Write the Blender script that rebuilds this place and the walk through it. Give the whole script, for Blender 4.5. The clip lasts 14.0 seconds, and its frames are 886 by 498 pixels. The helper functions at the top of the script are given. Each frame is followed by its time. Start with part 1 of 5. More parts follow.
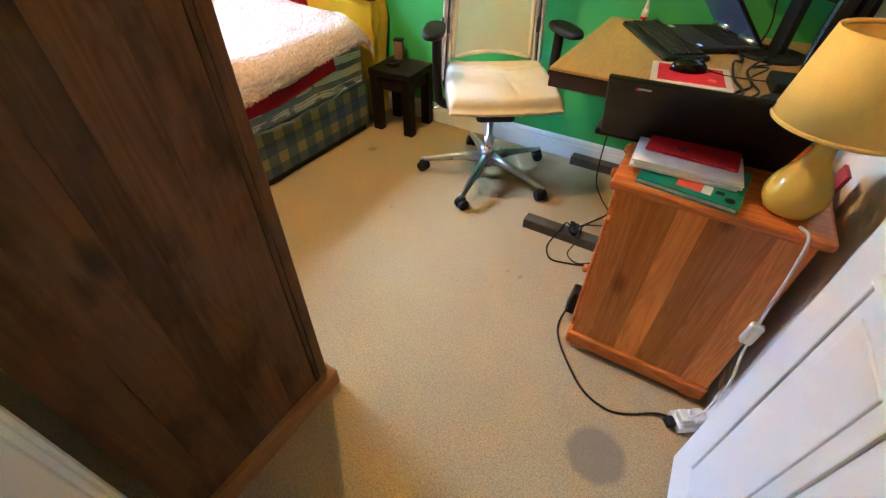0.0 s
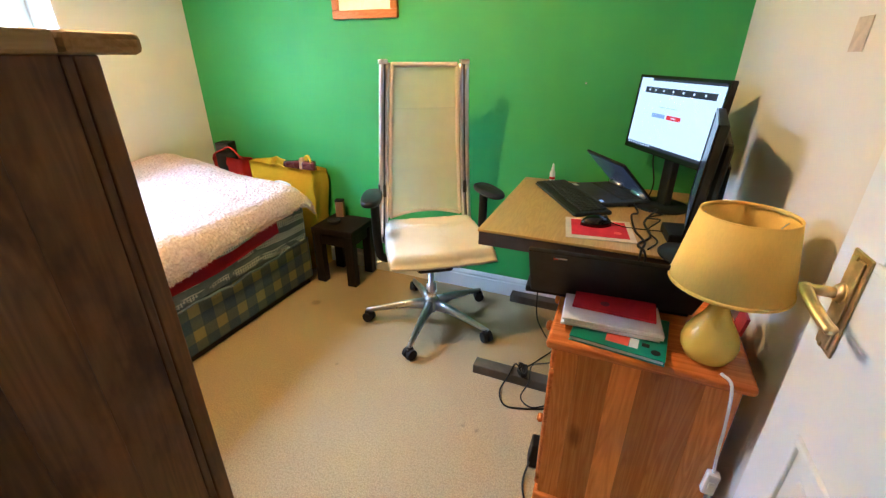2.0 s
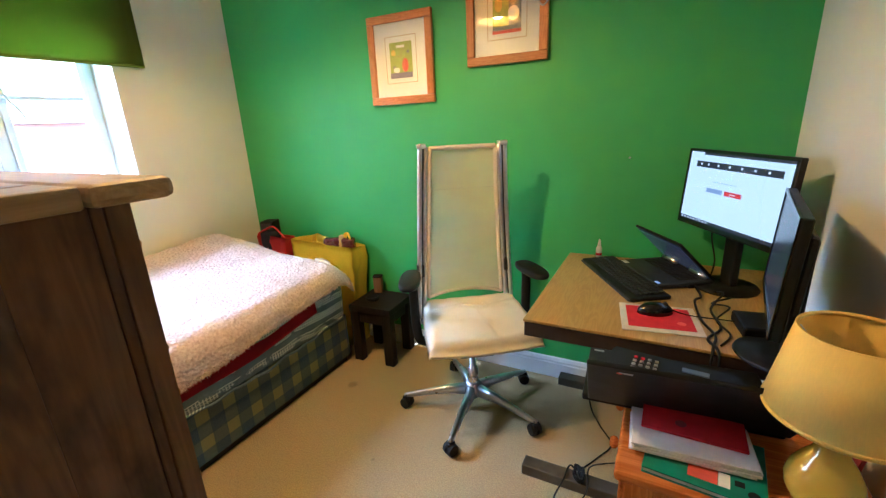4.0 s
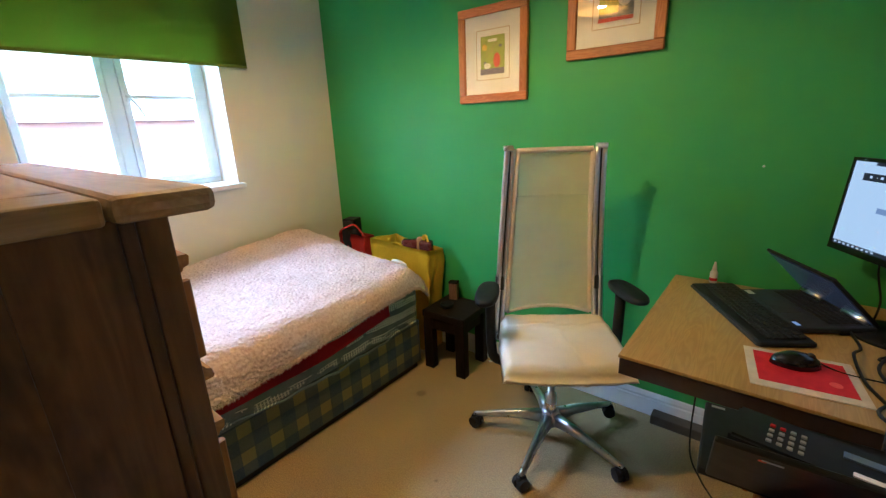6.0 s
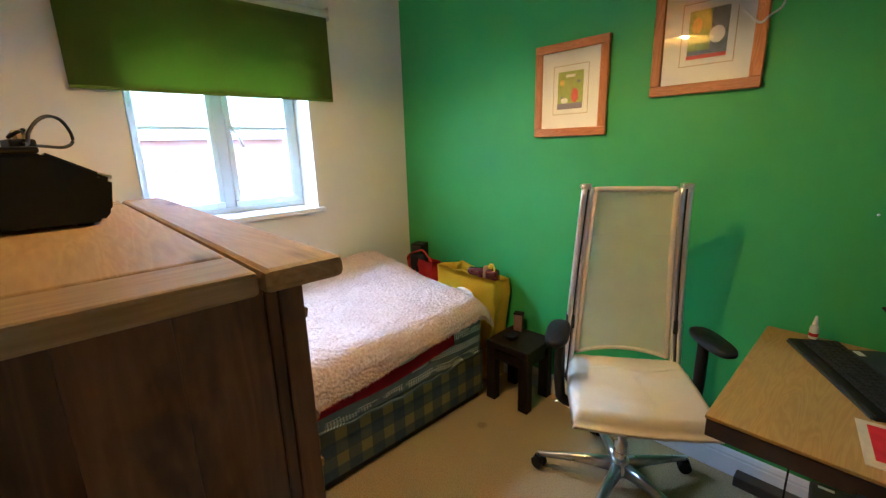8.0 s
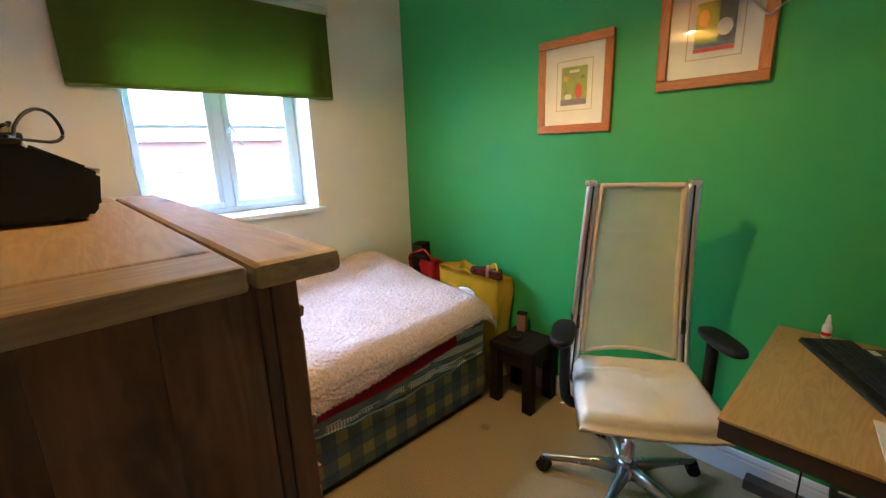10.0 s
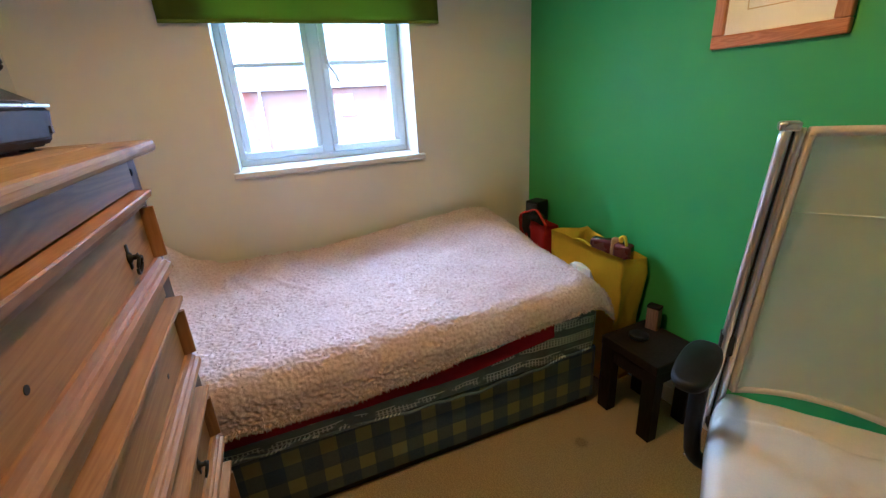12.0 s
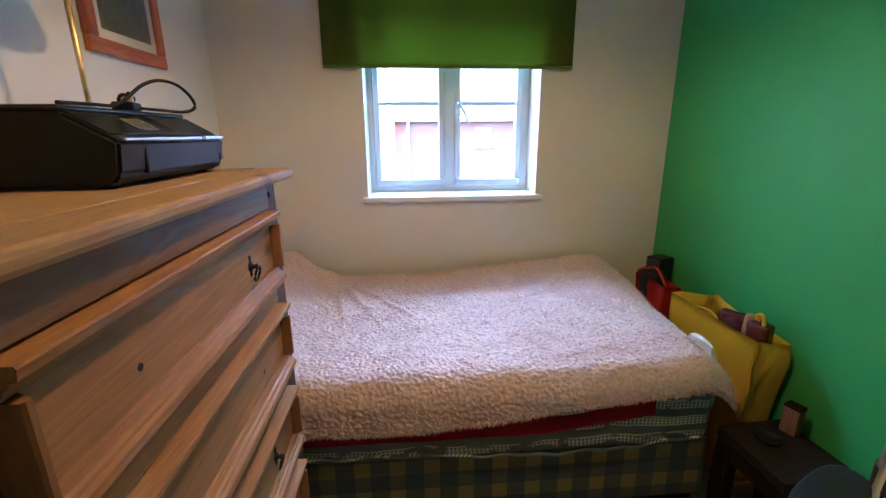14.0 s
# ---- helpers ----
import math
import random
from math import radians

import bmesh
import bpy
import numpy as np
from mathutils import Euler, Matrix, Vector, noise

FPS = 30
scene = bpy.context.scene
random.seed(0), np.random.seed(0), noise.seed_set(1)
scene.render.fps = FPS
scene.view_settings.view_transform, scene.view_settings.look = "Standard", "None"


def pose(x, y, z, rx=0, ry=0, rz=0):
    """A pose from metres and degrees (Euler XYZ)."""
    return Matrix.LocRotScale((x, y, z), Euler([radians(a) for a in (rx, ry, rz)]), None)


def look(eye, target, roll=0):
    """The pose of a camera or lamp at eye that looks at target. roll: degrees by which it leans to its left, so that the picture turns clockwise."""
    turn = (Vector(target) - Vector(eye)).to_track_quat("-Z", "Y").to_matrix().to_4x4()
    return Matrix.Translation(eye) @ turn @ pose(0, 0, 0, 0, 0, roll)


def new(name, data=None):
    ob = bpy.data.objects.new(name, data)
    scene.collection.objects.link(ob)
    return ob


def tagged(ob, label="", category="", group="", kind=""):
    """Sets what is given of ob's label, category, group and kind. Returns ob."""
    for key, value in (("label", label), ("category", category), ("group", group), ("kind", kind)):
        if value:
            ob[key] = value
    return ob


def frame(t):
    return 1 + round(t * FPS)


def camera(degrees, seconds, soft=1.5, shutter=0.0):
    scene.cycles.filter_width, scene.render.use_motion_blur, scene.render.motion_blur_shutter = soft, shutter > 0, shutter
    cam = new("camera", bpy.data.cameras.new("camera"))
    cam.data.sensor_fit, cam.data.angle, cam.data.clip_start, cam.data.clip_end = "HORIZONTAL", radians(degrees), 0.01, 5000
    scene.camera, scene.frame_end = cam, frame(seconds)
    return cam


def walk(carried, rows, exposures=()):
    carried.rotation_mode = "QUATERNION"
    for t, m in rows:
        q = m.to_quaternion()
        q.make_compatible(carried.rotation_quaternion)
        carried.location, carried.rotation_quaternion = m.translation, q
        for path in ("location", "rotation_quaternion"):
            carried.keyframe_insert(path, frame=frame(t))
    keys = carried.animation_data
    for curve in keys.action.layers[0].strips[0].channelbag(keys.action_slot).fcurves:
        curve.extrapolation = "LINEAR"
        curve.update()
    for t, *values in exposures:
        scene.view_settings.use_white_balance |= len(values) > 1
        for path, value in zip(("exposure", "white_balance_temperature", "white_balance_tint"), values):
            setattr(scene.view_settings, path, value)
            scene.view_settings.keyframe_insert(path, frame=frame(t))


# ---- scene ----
cam = camera(92.8, 14.0, soft=1.35)
PATH = [
    (0, (2.672, -2.205, 1.194), (1.911, -0.919, -0.136), 0.8),
    (0.5, (2.661, -2.19, 1.244), (1.912, -0.746, 0.076), 1.3),
    (1, (2.669, -2.188, 1.268), (1.945, -0.635, 0.231), 1.6),
    (1.5, (2.675, -2.184, 1.281), (1.957, -0.563, 0.357), 1.0),
    (2, (2.669, -2.162, 1.293), (1.967, -0.484, 0.462), 0.1),
    (2.5, (2.669, -2.134, 1.313), (1.978, -0.414, 0.561), -0.9),
    (2.7, (2.662, -2.124, 1.322), (1.973, -0.386, 0.621), -1.1),
    (4.8, (2.579, -2.005, 1.381), (1.51, -0.407, 0.842), -3.1),
    (5, (2.569, -1.987, 1.381), (1.459, -0.412, 0.84), -3.0),
    (5.5, (2.549, -1.954, 1.382), (1.384, -0.43, 0.816), -2.4),
    (6, (2.528, -1.939, 1.373), (1.321, -0.448, 0.806), -2.3),
    (6.5, (2.521, -1.921, 1.383), (1.225, -0.499, 0.836), -3.0),
    (7, (2.511, -1.939, 1.399), (1.181, -0.536, 0.887), -2.4),
    (7.5, (2.507, -1.936, 1.402), (1.155, -0.554, 0.889), -1.8),
    (8, (2.487, -1.982, 1.442), (1.07, -0.654, 0.966), -1.6),
    (8.2, (2.487, -1.985, 1.447), (1.064, -0.665, 0.977), -1.4),
    (10.3, (2.453, -1.95, 1.424), (1.037, -0.635, 0.952), -2.0),
    (10.5, (2.445, -1.891, 1.424), (0.99, -0.617, 0.915), -2.2),
    (11, (2.381, -1.738, 1.396), (0.843, -0.591, 0.83), -3.6),
    (11.5, (2.287, -1.614, 1.389), (0.688, -0.576, 0.783), -3.8),
    (12, (2.261, -1.498, 1.377), (0.509, -0.813, 0.694), -3.5),
    (12.5, (2.264, -1.428, 1.336), (0.456, -1.058, 0.568), -4.3),
    (13, (2.266, -1.418, 1.345), (0.419, -1.15, 0.625), -4.3),
    (13.5, (2.278, -1.412, 1.381), (0.375, -1.263, 0.783), -2.7),
    (14, (2.281, -1.415, 1.408), (0.356, -1.265, 0.882), -0.4),
]
EXPOSURES = [(0.0, 7.84, 4800, 4), (2.5, 7.84, 4700, 3), (5.0, 7.18, 4700, 2), (8.0, 6.88, 4700, 2), (11.0, 6.78, 4650, 4), (12.5, 6.32, 4550, 7), (14.0, 6.36, 4500, 10)]
walk(cam, [(t, look(eye, target, roll)) for t, eye, target, roll in PATH], EXPOSURES)

# ---------------------------------------------------------------- light
world = bpy.data.worlds.new("sky")
scene.world = world
world.use_nodes = True
wn = world.node_tree
sky = wn.nodes.new("ShaderNodeTexSky")
sky.sky_type = "NISHITA"
sky.sun_disc = False
sky.sun_elevation, sky.sun_rotation = radians(50), radians(170)
sky.air_density, sky.dust_density = 1.0, 4.0
wn.nodes["Background"].inputs["Strength"].default_value = 0.10
wn.links.new(sky.outputs[0], wn.nodes["Background"].inputs["Color"])

sun_data = bpy.data.lights.new("sun", "SUN")
sun_data.energy, sun_data.angle, sun_data.color = 0.5, radians(12), (1, 0.96, 0.9)
sun = new("sun", sun_data)
sun.matrix_world = look((2, -10, 12), (0, 0, 0))

# added unseen area lamp, outside above the window, boosting the sky's light through the opening
day_data = bpy.data.lights.new("added_sky_lamp", "AREA")
day_data.shape, day_data.size, day_data.size_y = "RECTANGLE", 1.5, 1.4
day_data.energy, day_data.color = 1.8, (0.88, 0.94, 1.0)
day = new("added_sky_lamp", day_data)
day.matrix_world = look((-1.65, -1.18, 2.95), (0.75, -1.18, 0.75))

# the lit pendant
LAMP = (1.42, -1.25, 2.10)
bulb_data = bpy.data.lights.new("bulb_light", "POINT")
bulb_data.energy, bulb_data.color, bulb_data.shadow_soft_size = 0.34, (1.0, 0.54, 0.16), 0.03
bulb = new("bulb_light", bulb_data)
bulb.location = LAMP

# ---------------------------------------------------------------- materials


def material(name, rough=0.6, metal=0.0, spec=0.5):
    m = bpy.data.materials.new(name)
    m.use_nodes = True
    p = m.node_tree.nodes["Principled BSDF"]
    p.inputs["Roughness"].default_value = rough
    p.inputs["Metallic"].default_value = metal
    p.inputs["Specular IOR Level"].default_value = spec
    return m, m.node_tree, p


def node(tree, kind, **values):
    n = tree.nodes.new(kind)
    for k, v in values.items():
        n.inputs[k.replace("_", " ")].default_value = v
    return n


def ramp(tree, source, stops):
    r = tree.nodes.new("ShaderNodeValToRGB")
    e = r.color_ramp.elements
    while len(e) < len(stops):
        e.new(0.5)
    for el, (pos, c) in zip(e, stops):
        el.position, el.color = pos, (*c, 1)
    tree.links.new(source, r.inputs["Fac"])
    return r.outputs["Color"]


def coords(tree, scale=(1, 1, 1), rot=(0, 0, 0), use="Object"):
    c = tree.nodes.new("ShaderNodeTexCoord")
    m = tree.nodes.new("ShaderNodeMapping")
    m.inputs["Scale"].default_value = scale
    m.inputs["Rotation"].default_value = [radians(a) for a in rot]
    tree.links.new(c.outputs[use], m.inputs["Vector"])
    return m.outputs["Vector"]


def noise_tex(tree, vec, scale, detail=4, rough=0.55):
    n = node(tree, "ShaderNodeTexNoise", Scale=scale, Detail=detail, Roughness=rough)
    tree.links.new(vec, n.inputs["Vector"])
    return n.outputs["Fac"]


def bump(tree, p, height, strength, distance):
    b = node(tree, "ShaderNodeBump", Strength=strength, Distance=distance)
    tree.links.new(height, b.inputs["Height"])
    tree.links.new(b.outputs["Normal"], p.inputs["Normal"])
    return b


def math2(tree, op, a, b=None):
    n = tree.nodes.new("ShaderNodeMath")
    n.operation = op
    for i, v in enumerate((a, b)):
        if v is None:
            continue
        if isinstance(v, (int, float)):
            n.inputs[i].default_value = v
        else:
            tree.links.new(v, n.inputs[i])
    return n.outputs[0]


def mix(tree, fac, a, b, blend="MIX"):
    n = tree.nodes.new("ShaderNodeMix")
    n.data_type, n.blend_type = "RGBA", blend
    for sock, v in ((n.inputs[0], fac), (n.inputs[6], a), (n.inputs[7], b)):
        if isinstance(v, (int, float)):
            sock.default_value = v
        elif isinstance(v, tuple):
            sock.default_value = (*v, 1)
        else:
            tree.links.new(v, sock)
    return n.outputs[2]


def paint(name, c, vary=0.06, rough=0.6, grain=260, strength=0.12, spec=0.3):
    """Rolled wall paint or painted wood: slight blotches and a fine orange-peel relief."""
    m, t, p = material(name, rough, 0, spec)
    v = coords(t)
    lo, hi = tuple(k * (1 - vary) for k in c), tuple(min(1, k * (1 + vary)) for k in c)
    t.links.new(ramp(t, noise_tex(t, v, 2.3, 5), [(0.3, lo), (0.7, hi)]), p.inputs["Base Color"])
    bump(t, p, noise_tex(t, v, grain, 2), strength, 0.001)
    return m


def plain(name, c, rough=0.5, metal=0.0, vary=0.12, scale=40, relief=0.05, spec=0.5):
    """A small thing's surface: one colour with faint wear and finger-grease."""
    m, t, p = material(name, rough, metal, spec)
    v = coords(t)
    n = noise_tex(t, v, scale, 5)
    lo, hi = tuple(k * (1 - vary) for k in c), tuple(min(1, k * (1 + vary)) for k in c)
    t.links.new(ramp(t, n, [(0.3, lo), (0.7, hi)]), p.inputs["Base Color"])
    r = t.nodes.new("ShaderNodeMapRange")
    r.inputs["To Min"].default_value, r.inputs["To Max"].default_value = max(0.03, rough - 0.06), min(1, rough + 0.1)
    t.links.new(noise_tex(t, v, scale * 0.3, 3), r.inputs["Value"])
    t.links.new(r.outputs[0], p.inputs["Roughness"])
    if relief:
        bump(t, p, n, relief, 0.001)
    return m


def wood(name, dark, light, axis="x", size=1.0, rough=0.45, knots=True, contrast=1.0, spec=0.4, tones=0.38, stain=0.0):
    """Boards with long grain along an axis, darker knots and a tone of their own for each board."""
    m, t, p = material(name, rough, 0, spec)
    stretch = {"x": (1.2, 14, 14), "y": (14, 1.2, 14), "z": (14, 14, 1.2)}[axis]
    info = t.nodes.new("ShaderNodeObjectInfo")
    geo = t.nodes.new("ShaderNodeNewGeometry")
    own = math2(t, "ADD", info.outputs["Random"], geo.outputs["Random Per Island"])
    c = t.nodes.new("ShaderNodeTexCoord")
    shift = t.nodes.new("ShaderNodeVectorMath")
    shift.operation = "ADD"
    comb = t.nodes.new("ShaderNodeCombineXYZ")
    for i in range(3):
        t.links.new(math2(t, "MULTIPLY", own, 7.0 + 3 * i), comb.inputs[i])
    t.links.new(c.outputs["Object"], shift.inputs[0])
    t.links.new(comb.outputs[0], shift.inputs[1])
    mp = t.nodes.new("ShaderNodeMapping")
    mp.inputs["Scale"].default_value = [k * size for k in stretch]
    t.links.new(shift.outputs[0], mp.inputs["Vector"])
    v = mp.outputs["Vector"]
    broad = node(t, "ShaderNodeTexNoise", Scale=0.9, Detail=3.0, Distortion=1.4)
    t.links.new(v, broad.inputs["Vector"])
    rings = math2(t, "FRACT", math2(t, "MULTIPLY", broad.outputs["Fac"], 9.0))
    ringband = math2(t, "ABSOLUTE", math2(t, "SUBTRACT", rings, 0.5))
    fine = noise_tex(t, v, 9.0, 6, 0.65)
    grain = math2(t, "ADD", math2(t, "MULTIPLY", ringband, 0.7 * contrast), math2(t, "MULTIPLY", fine, 0.26))
    col = ramp(t, grain, [(0.05, dark), (0.20 + 0.33 * contrast, light)])
    tone = math2(t, "ADD", 0.98 - tones / 2, math2(t, "MULTIPLY", math2(t, "FRACT", math2(t, "MULTIPLY", own, 5.37)), tones))
    hsv = t.nodes.new("ShaderNodeHueSaturation")
    t.links.new(col, hsv.inputs["Color"])
    t.links.new(tone, hsv.inputs["Value"])
    col = hsv.outputs["Color"]
    if stain:
        sm = t.nodes.new("ShaderNodeMapping")
        sm.inputs["Scale"].default_value = {"x": (0.45, 1, 1), "y": (1, 0.45, 1), "z": (1, 1, 0.45)}[axis]
        t.links.new(shift.outputs[0], sm.inputs["Vector"])
        patch_ = ramp(t, noise_tex(t, sm.outputs["Vector"], 11, 4, 0.6), [(0.50, (0, 0, 0)), (0.68, (stain, stain, stain))])
        col = mix(t, patch_, col, tuple(k * 0.45 for k in dark))
    if knots:
        kv = t.nodes.new("ShaderNodeMapping")
        kv.inputs["Scale"].default_value = [k / 1.7 for k in {"x": (6, 14, 14), "y": (14, 6, 14), "z": (14, 14, 6)}[axis]]
        t.links.new(shift.outputs[0], kv.inputs["Vector"])
        vo = node(t, "ShaderNodeTexVoronoi", Scale=1.0)
        t.links.new(kv.outputs[0], vo.inputs["Vector"])
        kn = ramp(t, math2(t, "ADD", vo.outputs["Distance"], math2(t, "MULTIPLY", fine, 0.12)), [(0.17, (1, 1, 1)), (0.27, (0, 0, 0))])
        col = mix(t, math2(t, "MULTIPLY", kn, 0.8), col, tuple(k * 0.35 for k in dark))
    t.links.new(col, p.inputs["Base Color"])
    bump(t, p, grain, 0.05, 0.002)
    return m


GREEN = paint("green_paint", (0.080, 0.385, 0.090), 0.05, 0.55, 300, 0.15, 0.4)
CREAM = paint("cream_paint", (0.73, 0.70, 0.64), 0.03, 0.6)
CEIL = paint("ceiling_paint", (0.78, 0.77, 0.74), 0.03, 0.8)
GLOSS = paint("white_gloss_paint", (0.76, 0.78, 0.80), 0.03, 0.32, 60, 0.05, 0.5)
UPVC = plain("white_window_plastic", (0.64, 0.72, 0.75), 0.3, 0, 0.02, 8, 0.0)
CHROME = plain("polished_chrome", (0.95, 0.95, 0.97), 0.26, 1.0, 0.04, 30, 0.0)
SATIN = plain("satin_chrome", (0.93, 0.95, 0.98), 0.33, 1.0, 0.03, 30, 0.0)
STEEL = plain("brushed_aluminium", (0.52, 0.53, 0.55), 0.28, 1.0, 0.06, 60, 0.02)
BRASS = plain("worn_brass", (0.74, 0.58, 0.28), 0.34, 1.0, 0.25, 35, 0.08)
IRON = plain("black_iron", (0.02, 0.018, 0.016), 0.5, 0.5, 0.3, 60, 0.1)
BLACK = plain("black_plastic", (0.009, 0.009, 0.010), 0.5, 0, 0.2, 60, 0.04, 0.3)
BLACKGLOSS = plain("glossy_black_plastic", (0.008, 0.008, 0.009), 0.16, 0, 0.2, 30, 0.0)
DARKGREY = plain("dark_grey_plastic", (0.035, 0.036, 0.04), 0.5, 0, 0.15, 60, 0.05)
SLATE = plain("slate_blue_laptop_deck", (0.03, 0.036, 0.05), 0.5, 0, 0.15, 60, 0.03)
WHITEPL = plain("white_plastic", (0.75, 0.75, 0.74), 0.4, 0, 0.04, 30, 0.02)
PAPER = plain("white_paper", (0.80, 0.79, 0.77), 0.8, 0, 0.04, 60, 0.03)
REDP = plain("red_card", (0.55, 0.018, 0.025), 0.6, 0, 0.12, 30, 0.03, 0.2)
GREENP = plain("green_card", (0.02, 0.22, 0.15), 0.45, 0, 0.15, 30, 0.03)
ORANGEP = plain("orange_red_card", (0.75, 0.10, 0.05), 0.5)
YELLOWGLAZE = plain("mustard_glaze", (0.66, 0.45, 0.045), 0.12, 0, 0.06, 8, 0.0)
BROWNMETAL = plain("grey_brown_metal", (0.10, 0.085, 0.065), 0.45, 0.3, 0.15, 30, 0.05)
DARKEDGE = plain("dark_brown_edging", (0.045, 0.025, 0.018), 0.45, 0, 0.15, 30, 0.03)
TABLEWOOD = wood("black_brown_stain", (0.010, 0.007, 0.006), (0.020, 0.014, 0.011), "z", 1.0, 0.55, False, spec=0.12)
PINEX = wood("waxed_pine_long", (0.25, 0.115, 0.030), (0.42, 0.225, 0.066), "x", contrast=0.28, rough=0.55, spec=0.3)
PINEY = wood("waxed_pine_cross", (0.255, 0.110, 0.024), (0.39, 0.198, 0.048), "y", contrast=0.3, rough=0.55, spec=0.3)
# chest top: pine greyed in its colour for the window's sheen
TOPX = wood("window_sheen_pine_long", (0.22, 0.132, 0.048), (0.36, 0.240, 0.102), "x", contrast=0.25, rough=0.6, spec=0.35)
TOPY = wood("window_sheen_pine_cross", (0.22, 0.132, 0.048), (0.36, 0.240, 0.102), "y", contrast=0.25, rough=0.6, spec=0.35)
# top rail: a darker tone than the drawers below it
RAILX = wood("darker_pine_long", (0.12, 0.060, 0.020), (0.22, 0.122, 0.044), "x", contrast=0.4, rough=0.5, spec=0.3)
# drawer side mouldings: the drawer pine with some shade put into its colour
PINESTILE = wood("shaded_waxed_pine_strip", (0.20, 0.085, 0.022), (0.32, 0.155, 0.045), "z", contrast=0.3, rough=0.55, spec=0.3)
# chest sides and stiles: their shade is put into the colour, plus blotchy stain
PINEZ = wood("shaded_waxed_pine_upright", (0.058, 0.026, 0.008), (0.130, 0.061, 0.019), "z", 0.7, 0.5, contrast=0.3, spec=0.2, tones=0.75, stain=0.75)
ORANGEX = wood("orange_pine_long", (0.34, 0.075, 0.008), (0.66, 0.22, 0.035), "x", 1.0, 0.2, contrast=0.4)
# side planks and feet: lighter than the cabinet's top and fronts
ORANGEZ = wood("pale_orange_pine_upright", (0.54, 0.145, 0.014), (0.80, 0.285, 0.038), "z", 1.0, 0.25, contrast=0.45, tones=0.75)
ORANGEY = wood("orange_pine_cross", (0.34, 0.075, 0.008), (0.66, 0.22, 0.035), "y", 1.0, 0.2, contrast=0.4)
OAK = wood("oak_laminate", (0.38, 0.225, 0.055), (0.50, 0.32, 0.090), "y", 1.4, 0.38, False, 0.8)
FRAMEX = wood("light_oak_frame_long", (0.40, 0.135, 0.024), (0.58, 0.235, 0.055), "x", 2, 0.4, False)
FRAMEZ = wood("light_oak_frame_upright", (0.40, 0.135, 0.024), (0.58, 0.235, 0.055), "z", 2, 0.4, False)
CHERRYX = wood("cherry_frame_long", (0.25, 0.06, 0.02), (0.42, 0.13, 0.05), "x", 2, 0.4, False)
CHERRYZ = wood("cherry_frame_upright", (0.25, 0.06, 0.02), (0.42, 0.13, 0.05), "z", 2, 0.4, False)


def carpet():
    m, t, p = material("beige_carpet", 0.95, 0, 0.1)
    v = coords(t)
    pile = noise_tex(t, v, 260, 4, 0.75)
    tuft = noise_tex(t, v, 130, 2, 0.6)
    c = ramp(t, pile, [(0.30, (0.25, 0.175, 0.085)), (0.66, (0.62, 0.48, 0.255))])
    c = mix(t, ramp(t, noise_tex(t, v, 3.1, 5), [(0.35, (0, 0, 0)), (0.75, (0.35, 0.35, 0.35))]), c, (0.38, 0.30, 0.195))
    c = mix(t, ramp(t, tuft, [(0.36, (0.45, 0.45, 0.45)), (0.56, (0, 0, 0))]), c, (0.26, 0.19, 0.105))
    # old round water stain and a few dark specks
    sep = t.nodes.new("ShaderNodeSeparateXYZ")
    t.links.new(v, sep.inputs[0])
    dx = math2(t, "MULTIPLY", math2(t, "SUBTRACT", sep.outputs[0], 2.79), 1.0)
    dy = math2(t, "MULTIPLY", math2(t, "SUBTRACT", sep.outputs[1], -1.56), 1.0)
    d = math2(t, "SQRT", math2(t, "ADD", math2(t, "MULTIPLY", dx, dx), math2(t, "MULTIPLY", dy, dy)))
    d = math2(t, "ADD", d, math2(t, "MULTIPLY", noise_tex(t, v, 25, 3), 0.02))
    c = mix(t, ramp(t, d, [(0.078, (0.72, 0.72, 0.72)), (0.098, (0, 0, 0))]), c, (0.20, 0.17, 0.135))
    for x, y, r in ((2.336, -1.033, 0.011), (2.28, -1.03, 0.009), (1.19, -0.52, 0.035), (1.62, -0.92, 0.01)):
        dx = math2(t, "SUBTRACT", sep.outputs[0], x)
        dy = math2(t, "SUBTRACT", sep.outputs[1], y)
        d = math2(t, "SQRT", math2(t, "ADD", math2(t, "MULTIPLY", dx, dx), math2(t, "MULTIPLY", dy, dy)))
        c = mix(t, ramp(t, d, [(r * 0.5, (0.5, 0.5, 0.5)), (r, (0, 0, 0))]), c, (0.16, 0.12, 0.08))
    t.links.new(c, p.inputs["Base Color"])
    h = math2(t, "ADD", pile, math2(t, "MULTIPLY", tuft, 1.2))
    bump(t, p, h, 0.4, 0.005)
    return m


def cloth(name, c, vary=0.15, weave=700, rough=0.9, strength=0.3, wrinkle=0.0, sheen=0.0):
    m, t, p = material(name, rough, 0, 0.2)
    v = coords(t)
    n = noise_tex(t, v, weave, 2)
    big = noise_tex(t, v, 6, 4)
    f = math2(t, "ADD", math2(t, "MULTIPLY", n, 0.5), math2(t, "MULTIPLY", big, 0.5))
    t.links.new(ramp(t, f, [(0.3, tuple(k * (1 - vary) for k in c)), (0.7, tuple(min(1, k * (1 + vary)) for k in c))]), p.inputs["Base Color"])
    h = n if not wrinkle else math2(t, "ADD", math2(t, "MULTIPLY", n, 0.2), math2(t, "MULTIPLY", noise_tex(t, v, 14, 5), wrinkle))
    bump(t, p, h, strength, 0.002 if not wrinkle else 0.012)
    p.inputs["Sheen Weight"].default_value = sheen
    return m


